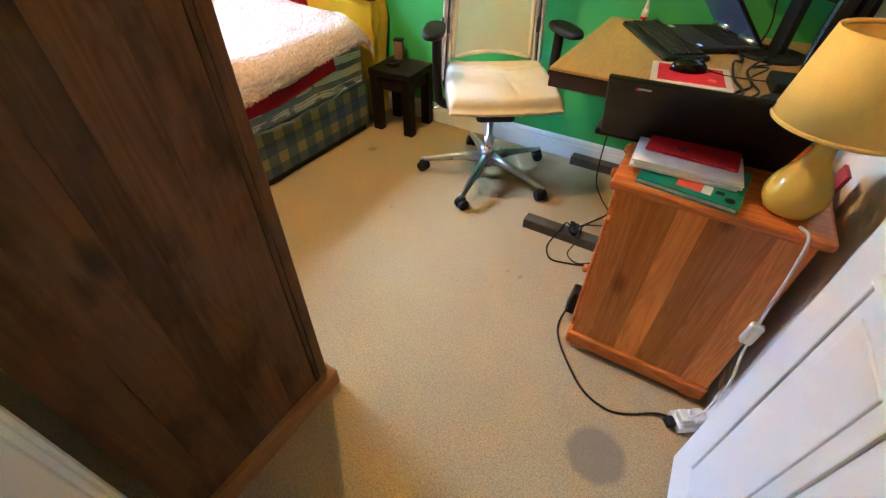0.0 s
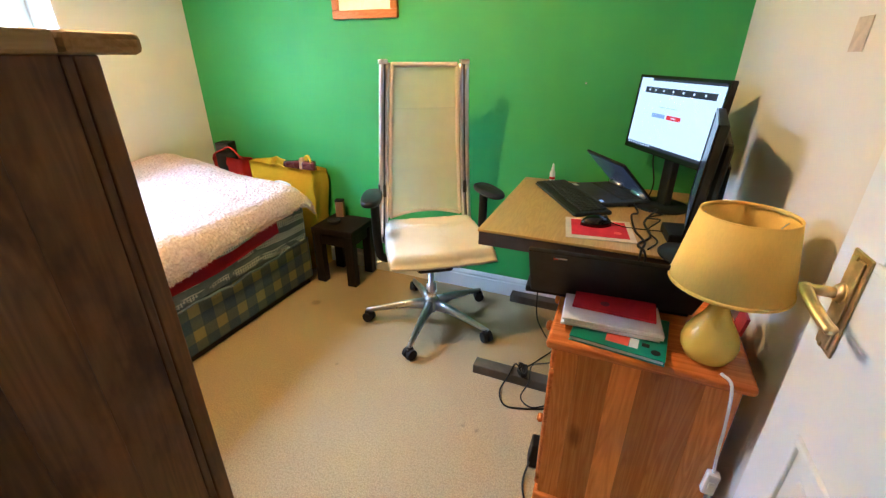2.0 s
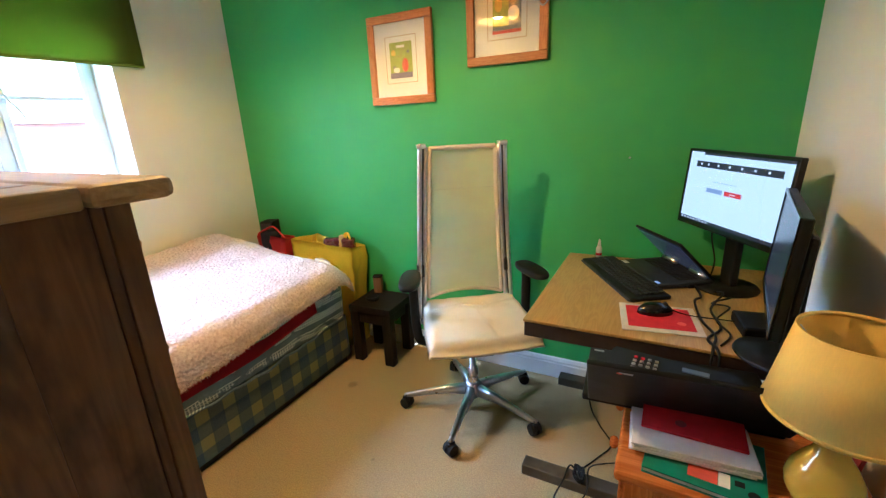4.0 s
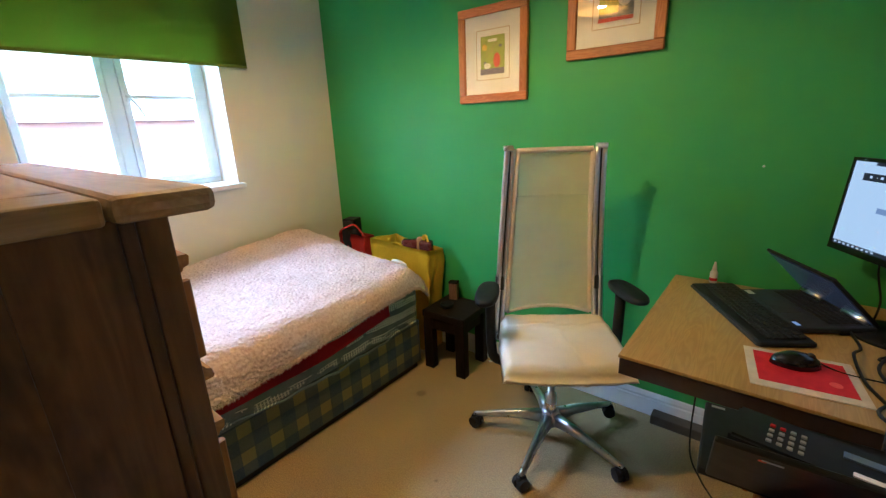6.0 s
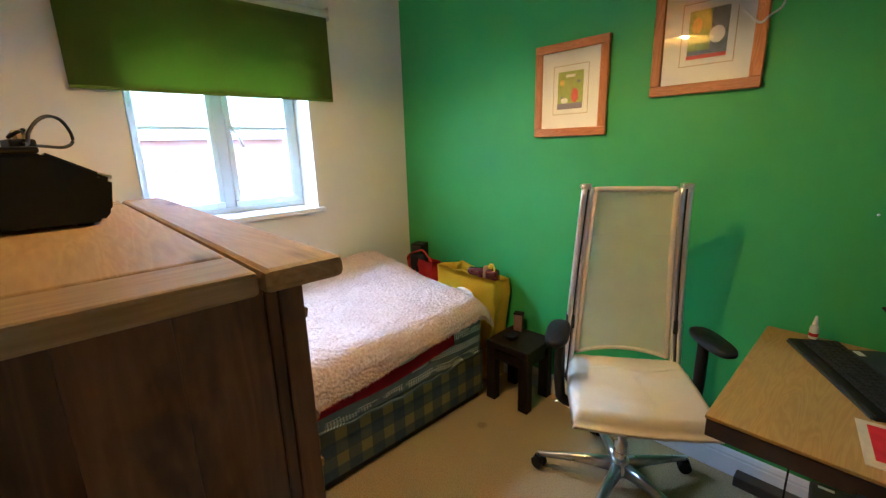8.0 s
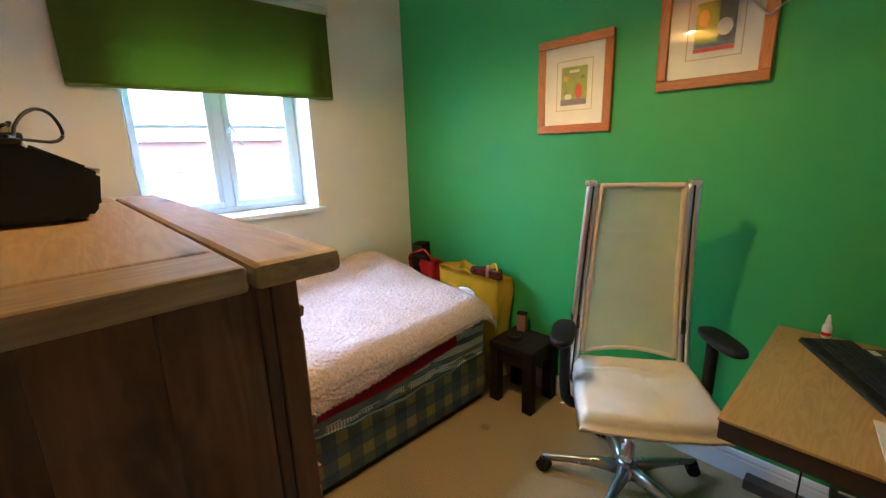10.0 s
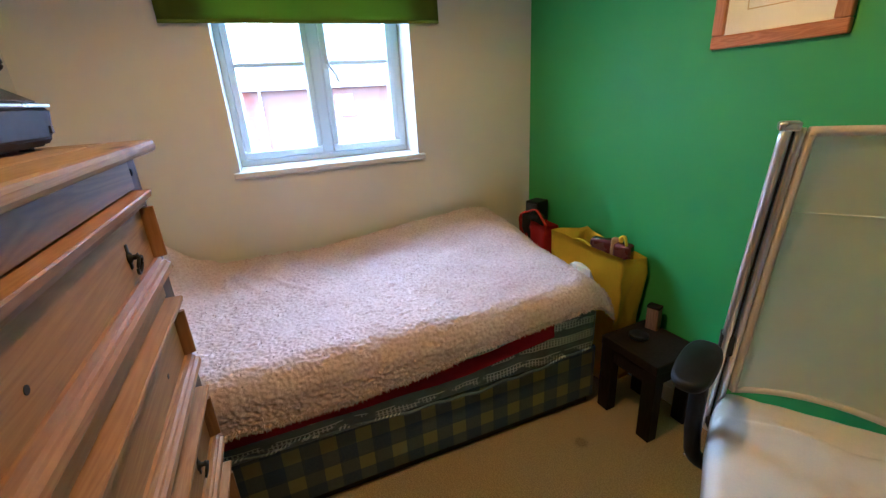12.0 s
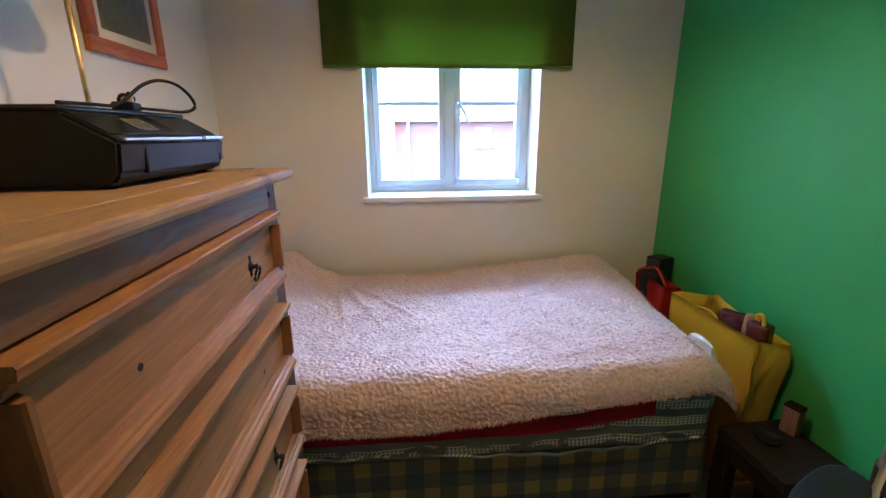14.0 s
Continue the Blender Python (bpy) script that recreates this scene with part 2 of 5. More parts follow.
def band(t, x, period, lo, hi, soft=0.02):
    """1 where x, counted in periods, lies between lo and hi."""
    f = math2(t, "FRACT", math2(t, "DIVIDE", x, period))
    a = math2(t, "GREATER_THAN", f, lo)
    b = math2(t, "LESS_THAN", f, hi)
    return math2(t, "MULTIPLY", a, b)


def plaid():
    """Woven check of slate blue and straw yellow."""
    m, t, p = material("blue_and_yellow_check", 0.9, 0, 0.15)
    v = coords(t)
    sep = t.nodes.new("ShaderNodeSeparateXYZ")
    t.links.new(v, sep.inputs[0])
    along = math2(t, "ADD", sep.outputs[1], sep.outputs[0])
    a = band(t, math2(t, "ADD", along, 20.0), 0.125, 0.0, 0.46)
    b = band(t, math2(t, "ADD", sep.outputs[2], 20.03), 0.125, 0.0, 0.46)
    both = math2(t, "MULTIPLY", a, b)
    either = math2(t, "MULTIPLY", math2(t, "ADD", a, b), 0.5)
    col = mix(t, either, (0.030, 0.062, 0.110), (0.135, 0.155, 0.095))
    col = mix(t, both, col, (0.25, 0.225, 0.09))
    l1 = band(t, math2(t, "ADD", along, 20.0), 0.125, 0.47, 0.53)
    l2 = band(t, math2(t, "ADD", sep.outputs[2], 20.03), 0.125, 0.47, 0.53)
    col = mix(t, math2(t, "MULTIPLY", math2(t, "MAXIMUM", l1, l2), 0.3), col, (0.05, 0.07, 0.06))
    weave = noise_tex(t, v, 500, 2)
    col = mix(t, 0.2, col, ramp(t, weave, [(0.3, (0.03, 0.04, 0.05)), (0.7, (0.27, 0.26, 0.17))]))
    t.links.new(col, p.inputs["Base Color"])
    h = math2(t, "ADD", math2(t, "MULTIPLY", weave, 0.1), noise_tex(t, v, 9, 4))
    bump(t, p, h, 0.35, 0.02)
    return m


def ticking():
    """Grey-blue mattress cover with broken pale stitched bars, under a creased clear wrapping."""
    m, t, p = material("patterned_ticking", 0.35, 0, 0.5)
    v = coords(t)
    sep = t.nodes.new("ShaderNodeSeparateXYZ")
    t.links.new(v, sep.inputs[0])
    along = math2(t, "ADD", sep.outputs[1], sep.outputs[0])
    wob = math2(t, "ADD", sep.outputs[2], math2(t, "MULTIPLY", noise_tex(t, v, 4, 2), 0.06))
    bars = band(t, math2(t, "ADD", along, 20.0), 0.015, 0.0, 0.38)
    row = band(t, math2(t, "ADD", wob, 20.0), 0.068, 0.0, 0.46)
    line = math2(t, "MAXIMUM", band(t, math2(t, "ADD", wob, 20.0), 0.068, 0.49, 0.55), math2(t, "MULTIPLY", row, band(t, math2(t, "ADD", wob, 20.0), 0.012, 0.0, 0.3)))
    on = ramp(t, noise_tex(t, coords(t, (1, 5, 9)), 1.6, 2), [(0.42, (0, 0, 0)), (0.45, (1, 1, 1))])
    f = math2(t, "MULTIPLY", math2(t, "MAXIMUM", math2(t, "MULTIPLY", bars, row), line), on)
    col = mix(t, math2(t, "MULTIPLY", f, 0.85), ramp(t, noise_tex(t, v, 5, 4), [(0.3, (0.05, 0.072, 0.085)), (0.7, (0.13, 0.168, 0.185))]), (0.66, 0.66, 0.56))
    t.links.new(col, p.inputs["Base Color"])
    bump(t, p, noise_tex(t, coords(t, (1, 1, 3)), 10, 5), 0.5, 0.02)
    return m


def fleece():
    m, t, p = material("blush_sherpa_fleece", 0.95, 0, 0.1)
    v = coords(t)
    n = noise_tex(t, v, 90, 4, 0.6)
    big = noise_tex(t, v, 5, 4)
    f = math2(t, "ADD", math2(t, "MULTIPLY", n, 0.7), math2(t, "MULTIPLY", big, 0.3))
    t.links.new(ramp(t, f, [(0.3, (0.52, 0.36, 0.325)), (0.65, (0.81, 0.67, 0.645))]), p.inputs["Base Color"])
    p.inputs["Sheen Weight"].default_value = 0.4
    bump(t, p, n, 0.6, 0.006)
    return m


def mesh_fabric():
    """Fine open net: each thread lets part of the light and view through."""
    m, t, p = material("cream_net_fabric", 0.75, 0, 0.2)
    v = coords(t)
    col = ramp(t, noise_tex(t, v, 8, 4), [(0.3, (0.80, 0.71, 0.52)), (0.7, (0.86, 0.78, 0.58))])
    t.links.new(col, p.inputs["Base Color"])
    tr = t.nodes.new("ShaderNodeBsdfTransparent")
    tl = t.nodes.new("ShaderNodeBsdfTranslucent")
    t.links.new(col, tl.inputs["Color"])
    m1, m2 = t.nodes.new("ShaderNodeMixShader"), t.nodes.new("ShaderNodeMixShader")
    m1.inputs[0].default_value, m2.inputs[0].default_value = 0.3, 0.10
    t.links.new(p.outputs[0], m1.inputs[1])
    t.links.new(tl.outputs[0], m1.inputs[2])
    t.links.new(m1.outputs[0], m2.inputs[1])
    t.links.new(tr.outputs[0], m2.inputs[2])
    t.links.new(m2.outputs[0], t.nodes["Material Output"].inputs["Surface"])
    bump(t, p, noise_tex(t, v, 900, 1), 0.3, 0.001)
    return m


def lampshade(name, c, through_amount=0.35):
    m, t, p = material(name, 0.85, 0, 0.2)
    v = coords(t)
    col = ramp(t, noise_tex(t, coords(t, (1, 1, 0.2)), 300, 2), [(0.3, tuple(k * 0.95 for k in c)), (0.7, c)])
    t.links.new(col, p.inputs["Base Color"])
    tl = t.nodes.new("ShaderNodeBsdfTranslucent")
    t.links.new(col, tl.inputs["Color"])
    mx = t.nodes.new("ShaderNodeMixShader")
    mx.inputs[0].default_value = through_amount
    t.links.new(p.outputs[0], mx.inputs[1])
    t.links.new(tl.outputs[0], mx.inputs[2])
    t.links.new(mx.outputs[0], t.nodes["Material Output"].inputs["Surface"])
    bump(t, p, noise_tex(t, v, 600, 2), 0.2, 0.001)
    return m


def glass(name):
    m, t, p = material(name, 0.0, 0, 0.5)
    p.inputs["Transmission Weight"].default_value = 1.0
    p.inputs["IOR"].default_value = 1.45
    return m


def glow(name, c, strength):
    m = bpy.data.materials.new(name)
    m.use_nodes = True
    p = m.node_tree.nodes["Principled BSDF"]
    p.inputs["Base Color"].default_value = (0.02, 0.02, 0.02, 1)
    p.inputs["Emission Color"].default_value = (*c, 1)
    p.inputs["Emission Strength"].default_value = strength
    p.inputs["Roughness"].default_value = 0.25
    return m


def brickwork():
    m, t, p = material("red_brick", 0.9, 0, 0.2)
    c = t.nodes.new("ShaderNodeTexCoord")
    mp = t.nodes.new("ShaderNodeMapping")
    mp.inputs["Rotation"].default_value = (radians(90), 0, radians(90))
    t.links.new(c.outputs["Object"], mp.inputs["Vector"])
    b = node(t, "ShaderNodeTexBrick", Scale=1.0, Color1=(0.19, 0.060, 0.042, 1), Color2=(0.13, 0.040, 0.028, 1), Mortar=(0.17, 0.13, 0.11, 1))
    b.inputs["Brick Width"].default_value, b.inputs["Row Height"].default_value, b.inputs["Mortar Size"].default_value = 0.225, 0.075, 0.006
    t.links.new(mp.outputs[0], b.inputs["Vector"])
    t.links.new(mix(t, noise_tex(t, c.outputs["Object"], 1.5, 4), b.outputs["Color"], (0.18, 0.058, 0.042)), p.inputs["Base Color"])
    return m


CARPET = carpet()
PLAID, TICKING, FLEECE = plaid(), ticking(), fleece()
REDSHEET = cloth("crimson_cotton", (0.34, 0.008, 0.02), 0.2, 600, 0.85, 0.3)
SEATCLOTH = cloth("cream_leatherette", (0.80, 0.73, 0.57), 0.05, 220, 0.42, 0.10)
PIPING = cloth("tan_binding", (0.72, 0.63, 0.51), 0.1)
NET = mesh_fabric()
BLINDCLOTH = cloth("olive_green_blind", (0.140, 0.188, 0.024), 0.06, 500, 0.85, 0.15)
SHADEYELLOW = lampshade("mustard_fabric_shade", (0.97, 0.69, 0.14), 0.15)
SHADEPENDANT = lampshade("yellow_pendant_shade", (0.80, 0.62, 0.25), 0.35)
YELLOWBAG = cloth("yellow_woven_plastic", (0.88, 0.60, 0.014), 0.15, 300, 0.4, 0.6, 0.8)
REDBAG = cloth("red_woven_plastic", (0.55, 0.03, 0.02), 0.15, 300, 0.45, 0.6, 0.8)
GLASS = glass("clear_glass")
BRICK = brickwork()
ROOFTILE = paint("slate_roof", (0.16, 0.15, 0.16), 0.2, 0.8, 12, 0.5)
TARMAC = paint("tarmac", (0.055, 0.055, 0.058), 0.15, 0.9, 60, 0.5)
SCREENWHITE = glow("screen_white", (0.86, 0.92, 1.0), 0.0050)
SCREENDARK = glow("screen_charcoal", (0.05, 0.05, 0.07), 0.003)
SCREENRED = glow("screen_red", (0.9, 0.03, 0.04), 0.0042)
SCREENBLUE = glow("glowing_blue_grey", (0.42, 0.50, 0.72), 0.004)
SCREENDIM = glow("dim_screen", (0.10, 0.11, 0.16), 0.001)

# ---------------------------------------------------------------- shape helpers


def part(name, bm, mat, parent=None, label="", smooth=False):
    me = bpy.data.meshes.new(name)
    bm.normal_update()
    bm.to_mesh(me)
    bm.free()
    if smooth:
        for poly in me.polygons:
            poly.use_smooth = True
    me.materials.append(mat)
    ob = new(name, me)
    if parent is not None:
        ob.parent = parent
    if label:
        ob["label"] = label
    return ob


def thing(name, label, category, m=None, group="", kind=""):
    e = new(name)
    e.empty_display_size = 0.05
    if m is not None:
        e.matrix_world = m
    return tagged(e, label, category, group, kind)


def join(bm, other):
    me = bpy.data.meshes.new("tmp")
    other.to_mesh(me)
    other.free()
    bm.from_mesh(me)
    bpy.data.meshes.remove(me)
    return bm


def box(x0, y0, z0, x1, y1, z1, r=0.0, seg=2, bm=None, m=None):
    b = bmesh.new()
    bmesh.ops.create_cube(b, size=1)
    s = Matrix.Translation(((x0 + x1) / 2, (y0 + y1) / 2, (z0 + z1) / 2)) @ Matrix.Diagonal((abs(x1 - x0), abs(y1 - y0), abs(z1 - z0), 1))
    bmesh.ops.transform(b, matrix=s, verts=b.verts)
    if r:
        r = min(r, 0.49 * min(abs(x1 - x0), abs(y1 - y0), abs(z1 - z0)))
        bmesh.ops.bevel(b, geom=b.edges[:], offset=r, segments=seg, affect="EDGES", profile=0.5)
    if m is not None:
        bmesh.ops.transform(b, matrix=m, verts=b.verts)
    return b if bm is None else join(bm, b)


def lathe(profile, seg=28, m=None, bm=None):
    b = bmesh.new()
    rings = []
    for r, z in profile:
        rings.append([b.verts.new((r * math.cos(2 * math.pi * k / seg), r * math.sin(2 * math.pi * k / seg), z)) for k in range(seg)])
    for a, c in zip(rings, rings[1:]):
        for k in range(seg):
            b.faces.new((a[k], a[(k + 1) % seg], c[(k + 1) % seg], c[k]))
    for ring, flip in ((rings[0], True), (rings[-1], False)):
        if profile[0 if flip else -1][0] > 1e-5:
            b.faces.new(ring[::-1] if flip else ring)
    bmesh.ops.remove_doubles(b, verts=b.verts, dist=1e-5)
    if m is not None:
        bmesh.ops.transform(b, matrix=m, verts=b.verts)
    return b if bm is None else join(bm, b)


def open_lathe(profile, seg=40):
    """A thin turned shell, closed only along its profile loop."""
    b = bmesh.new()
    n = len(profile)
    rings = [[b.verts.new((r * math.cos(2 * math.pi * k / seg), r * math.sin(2 * math.pi * k / seg), z)) for k in range(seg)] for r, z in profile]
    for i in range(n):
        a, c = rings[i], rings[(i + 1) % n]
        for k in range(seg):
            b.faces.new((a[k], a[(k + 1) % seg], c[(k + 1) % seg], c[k]))
    return b


def rod(a, c, r, r2=None, seg=14, bm=None):
    a, c = Vector(a), Vector(c)
    d = c - a
    q = d.to_track_quat("Z", "Y").to_matrix().to_4x4()
    return lathe([(0, 0), (r, 0), (r if r2 is None else r2, d.length), (0, d.length)], seg, Matrix.Translation(a) @ q, bm)


def smooth_path(points, steps=6):
    p = [Vector(q) for q in points]
    p = [p[0] * 2 - p[1]] + p + [p[-1] * 2 - p[-2]]
    out = []
    for i in range(1, len(p) - 2):
        for s in range(steps):
            t = s / steps
            a, b, c, d = p[i - 1:i + 3]
            out.append(0.5 * ((2 * b) + (c - a) * t + (2 * a - 5 * b + 4 * c - d) * t * t + (3 * b - a - 3 * c + d) * t ** 3))
    return out + [p[-2]]


def tube(points, r, seg=8, steps=6, bm=None, flat=1.0):
    pts = smooth_path(points, steps)
    b = bmesh.new()
    rings = []
    up = Vector((0.13, 0.21, 0.97)).normalized()
    for i, q in enumerate(pts):
        d = (pts[min(i + 1, len(pts) - 1)] - pts[max(i - 1, 0)]).normalized()
        side = d.cross(up)
        side = side.normalized() if side.length > 1e-4 else Vector((1, 0, 0))
        n = side.cross(d).normalized()
        rings.append([b.verts.new(q + r * (math.cos(2 * math.pi * k / seg) * side + flat * math.sin(2 * math.pi * k / seg) * n)) for k in range(seg)])
    for a, c in zip(rings, rings[1:]):
        for k in range(seg):
            b.faces.new((a[k], a[(k + 1) % seg], c[(k + 1) % seg], c[k]))
    b.faces.new(rings[0][::-1])
    b.faces.new(rings[-1])
    bmesh.ops.recalc_face_normals(b, faces=b.faces[:])
    return b if bm is None else join(bm, b)


def prism(outline, y0, y1, r=0.0, m=None):
    """An outline of (x, z) drawn out along y."""
    b = bmesh.new()
    f = b.faces.new([b.verts.new((x, y0, z)) for x, z in outline])
    ex = bmesh.ops.extrude_face_region(b, geom=[f])
    bmesh.ops.translate(b, vec=(0, y1 - y0, 0), verts=[v for v in ex["geom"] if isinstance(v, bmesh.types.BMVert)])
    bmesh.ops.recalc_face_normals(b, faces=b.faces[:])
    if r:
        bmesh.ops.bevel(b, geom=b.edges[:], offset=r, segments=2, affect="EDGES")
    if m is not None:
        bmesh.ops.transform(b, matrix=m, verts=b.verts)
    return b


def setting(name, bm, mat, label, category="structure", smooth=False):
    return tagged(part(name, bm, mat, None, "", smooth), label, category, "", "structure")


# ---------------------------------------------------------------- the room
W, S, H = 3.05, -2.36, 2.40          # east wall, south wall, ceiling
WL, WR, WB, WT = -1.635, -0.725, 1.086, 2.10     # window opening: y from, y to, z from, z to
DL, DR, DT, SD = 2.20, 3.0, 2.04, -2.272        # doorway: x from, x to, top, and its wall face

setting("floor", box(-0.30, -3.9, -0.10, W + 0.15, 0.15, 0.0), CARPET, "beige looped carpet with a round stain", "floor")
setting("ceiling", box(-0.30, -3.9, H, W + 0.15, 0.15, H + 0.1), CEIL, "plain white painted ceiling", "ceiling")
setting("wall_north", box(-0.30, 0.0, 0.0, W + 0.15, 0.15, H), GREEN, "bright green painted feature wall", "wall")
west = box(-0.30, S, 0, 0, WL, H)
box(-0.30, WR, 0, 0, 0, H, bm=west)
box(-0.30, WL, 0, 0, WR, WB - 0.031, bm=west)
box(-0.30, WL, WT, 0, WR, H, bm=west)
setting("wall_west", west, CREAM, "cream painted wall with a window opening", "wall")
south = box(-0.30, S - 0.12, 0, DL - 0.07, S, H)
box(DL - 0.07, S - 0.12, 0, DL, SD, H, bm=south)
box(DR, S - 0.12, 0, W, SD, H, bm=south)
box(DL, S - 0.12, DT, DR, SD, H, bm=south)
setting("wall_south", south, CREAM, "cream painted wall with a doorway", "wall")
setting("wall_east", box(W, -3.9, 0, W + 0.15, 0, H), CREAM, "off-white painted wall with scuffs", "wall")
hall = box(1.2, -3.9, 0, 1.3, S - 0.12, H)
box(1.3, -3.9, 0, W, -3.8, H, bm=hall)
setting("wall_landing", hall, CREAM, "plain cream wall of the landing outside", "wall")


def skirting(name, a, b, inward):
    """Baseboard with a stepped top, between two floor points; inward: the way into the room."""
    a, b, n = Vector((*a, 0)), Vector((*b, 0)), Vector((*inward, 0))
    d = (b - a).normalized()
    m = Matrix((( *n, 0), (*d, 0), (0, 0, 1, 0), (0, 0, 0, 1))).transposed()
    m = Matrix(((n.x, d.x, 0, a.x), (n.y, d.y, 0, a.y), (0, 0, 1, 0), (0, 0, 0, 1)))
    bm = prism([(0, 0), (0.016, 0), (0.016, 0.082), (0.012, 0.088), (0.012, 0.098), (0.006, 0.112), (0, 0.118)], 0, (b - a).length, 0, m)
    bmesh.ops.recalc_face_normals(bm, faces=bm.faces[:])
    return setting(name, bm, GLOSS, "white painted moulded baseboard", "baseboard")


skirting("baseboard_north", (0.0, 0.0), (W, 0.0), (0, -1))
skirting("baseboard_east", (W, -2.36), (W, -0.02), (-1, 0))
skirting("baseboard_west", (0, -2.36), (0, -0.02), (1, 0))
skirting("baseboard_south", (0.02, S), (DL - 0.09, S), (0, 1))

# door lining and architrave
trim = box(DL - 0.066, SD, 0, DL - 0.006, SD + 0.012, DT + 0.06, 0.004)
box(DL - 0.05, SD + 0.011, 0, DL - 0.02, SD + 0.018, DT + 0.045, 0.003, bm=trim)
box(DL - 0.008, S - 0.14, 0, DL + 0.018, SD + 0.004, DT, 0.003, bm=trim)
box(DL + 0.016, S - 0.06, 0, DL + 0.03, SD - 0.045, DT, 0.002, bm=trim)
box(DR - 0.012, S - 0.14, 0, DR + 0.006, SD + 0.004, DT, 0.003, bm=trim)
box(DL - 0.006, SD, DT, DR, SD + 0.012, DT + 0.06, 0.004, bm=trim)
setting("trim_doorway", trim, GLOSS, "white gloss door lining and architrave", "trim")

# ---------------------------------------------------------------- window
win = thing("window_1", "white two-light casement window with glazing bars", "window", kind="structure")
FX0, FX1 = -0.26, -0.205
ft = box(FX0, WL, WB, FX1, WR, WB + 0.030, 0.004)
box(FX0, WL, WT - 0.045, FX1, WR, WT, 0.004, bm=ft)
for y0, y1 in ((WL, WL + 0.03), (WR - 0.04, WR)):
    box(FX0, y0, WB + 0.030, FX1, y1, WT - 0.045, 0.004, bm=ft)
MID = (WL + WR) / 2
box(FX0, MID - 0.028, WB + 0.030, FX1 + 0.004, MID + 0.028, WT - 0.045, 0.004, bm=ft)
part("window_frame", ft, UPVC, win)
for y0, y1 in ((WL + 0.03, MID - 0.028), (MID + 0.028, WR - 0.04)):
    sash = bmesh.new()
    z0, z1 = WB + 0.030, WT - 0.045
    for q in ((y0, z0, y1, z0 + 0.040), (y0, z1 - 0.045, y1, z1), (y0, z0 + 0.040, y0 + 0.034, z1 - 0.045), (y1 - 0.034, z0 + 0.040, y1, z1 - 0.045)):
        box(FX0 + 0.008, q[0] + 0.001, q[1] + 0.001, FX1 + 0.012, q[2] - 0.001, q[3] - 0.001, 0.006, bm=sash)
    sash_ob = part("sash", sash, UPVC, win)
    part("glazing_bar", box(FX0 + 0.02, y0 + 0.033, 1.563, FX1 + 0.002, y1 - 0.033, 1.583, 0.004), UPVC, sash_ob)
    for a, b in ((z0 + 0.038, 1.563), (1.583, z1 - 0.044)):
        pane = part("pane", box(-0.236, y0 + 0.033, a, -0.230, y1 - 0.033, b), GLASS, sash_ob)
        pane.visible_shadow = False
handle = rod((-0.195, MID + 0.052, 1.575), (-0.165, MID + 0.052, 1.575), 0.010)
tube([(-0.168, MID + 0.052, 1.578), (-0.160, MID + 0.058, 1.560), (-0.150, MID + 0.082, 1.515), (-0.148, MID + 0.10, 1.468)], 0.006, 8, bm=handle)
box(-0.20, MID + 0.042, 1.545, -0.188, MID + 0.062, 1.61, 0.004, bm=handle)
part("window_handle", handle, UPVC, win, "white casement handle turned aslant", True)
sill = box(-0.30, WL, WB - 0.03, 0.0, WR, WB, 0.003)
box(0.0, WL - 0.03, WB - 0.03, 0.032, WR + 0.035, WB, 0.008, bm=sill)
part("window_sill", sill, GLOSS, win)

# roller blind, drawn down over the upper half of the window
bl = thing("roller_blind", "olive green fabric roller blind drawn half down", "blind", pose(0.03, 0, 0))
cloth_bm = bmesh.new()
rows = []
for i in range(15):
    z = 1.725 + (2.20 - 1.725) * i / 14
    rows.append([cloth_bm.verts.new((0.004 * math.sin(3.0 * k / 20 + 0.7 * i / 14), -1.818 + 1.243 * k / 20, z)) for k in range(21)])
for a, b in zip(rows, rows[1:]):
    for k in range(20):
        cloth_bm.faces.new((a[k], a[k + 1], b[k + 1], b[k]))
bmesh.ops.solidify(cloth_bm, geom=cloth_bm.faces[:], thickness=0.0015)
part("fabric", cloth_bm, BLINDCLOTH, bl, smooth=True)
part("hem_bar", box(-0.006, -1.818, 1.722, 0.006, -0.575, 1.737, 0.004), BLINDCLOTH, bl)
part("roller_tube", rod((-0.004, -1.825, 2.215), (-0.004, -0.57, 2.215), 0.022), WHITEPL, bl, smooth=True)
for y in (-1.832, -0.566):
    part("bracket", box(-0.03, y - 0.004, 2.18, 0.022, y + 0.004, 2.25, 0.002), WHITEPL, bl)

# ---------------------------------------------------------------- outside
setting("ground", box(-260, -260, -3.2, -0.31, 260, -3.0), TARMAC, "grey street surface below the window", "ground")


def house(x, y0, y1, eave, roof):
    h = thing("house", "red brick terraced house with white windows, seen across the street", "house", pose(x, 0, 0))
    part("wall", box(-7, y0, -3.0, 0, y1, eave), BRICK, h)
    rf = prism([(y0 - 0.25, eave), (y1 + 0.25, eave), (y1 - 1.6, eave + roof), (y0 + 1.6, eave + roof)], -7.2, 0.3, 0, Matrix(((0, 1, 0, 0), (1, 0, 0, 0), (0, 0, 1, 0), (0, 0, 0, 1))))
    bmesh.ops.recalc_face_normals(rf, faces=rf.faces[:])
    part("roof", rf, ROOFTILE, h)
    part("fascia", box(0.0, y0 - 0.25, eave - 0.16, 0.32, y1 + 0.25, eave + 0.02, 0.01), GLOSS, h)
    part("gutter", box(0.32, y0 - 0.25, eave - 0.1, 0.43, y1 + 0.25, eave + 0.0, 0.02), WHITEPL, h)
    part("downpipe", rod((0.06, y0 + 0.5, -3.0), (0.06, y0 + 0.5, eave - 0.1), 0.04), WHITEPL, h)
    return h


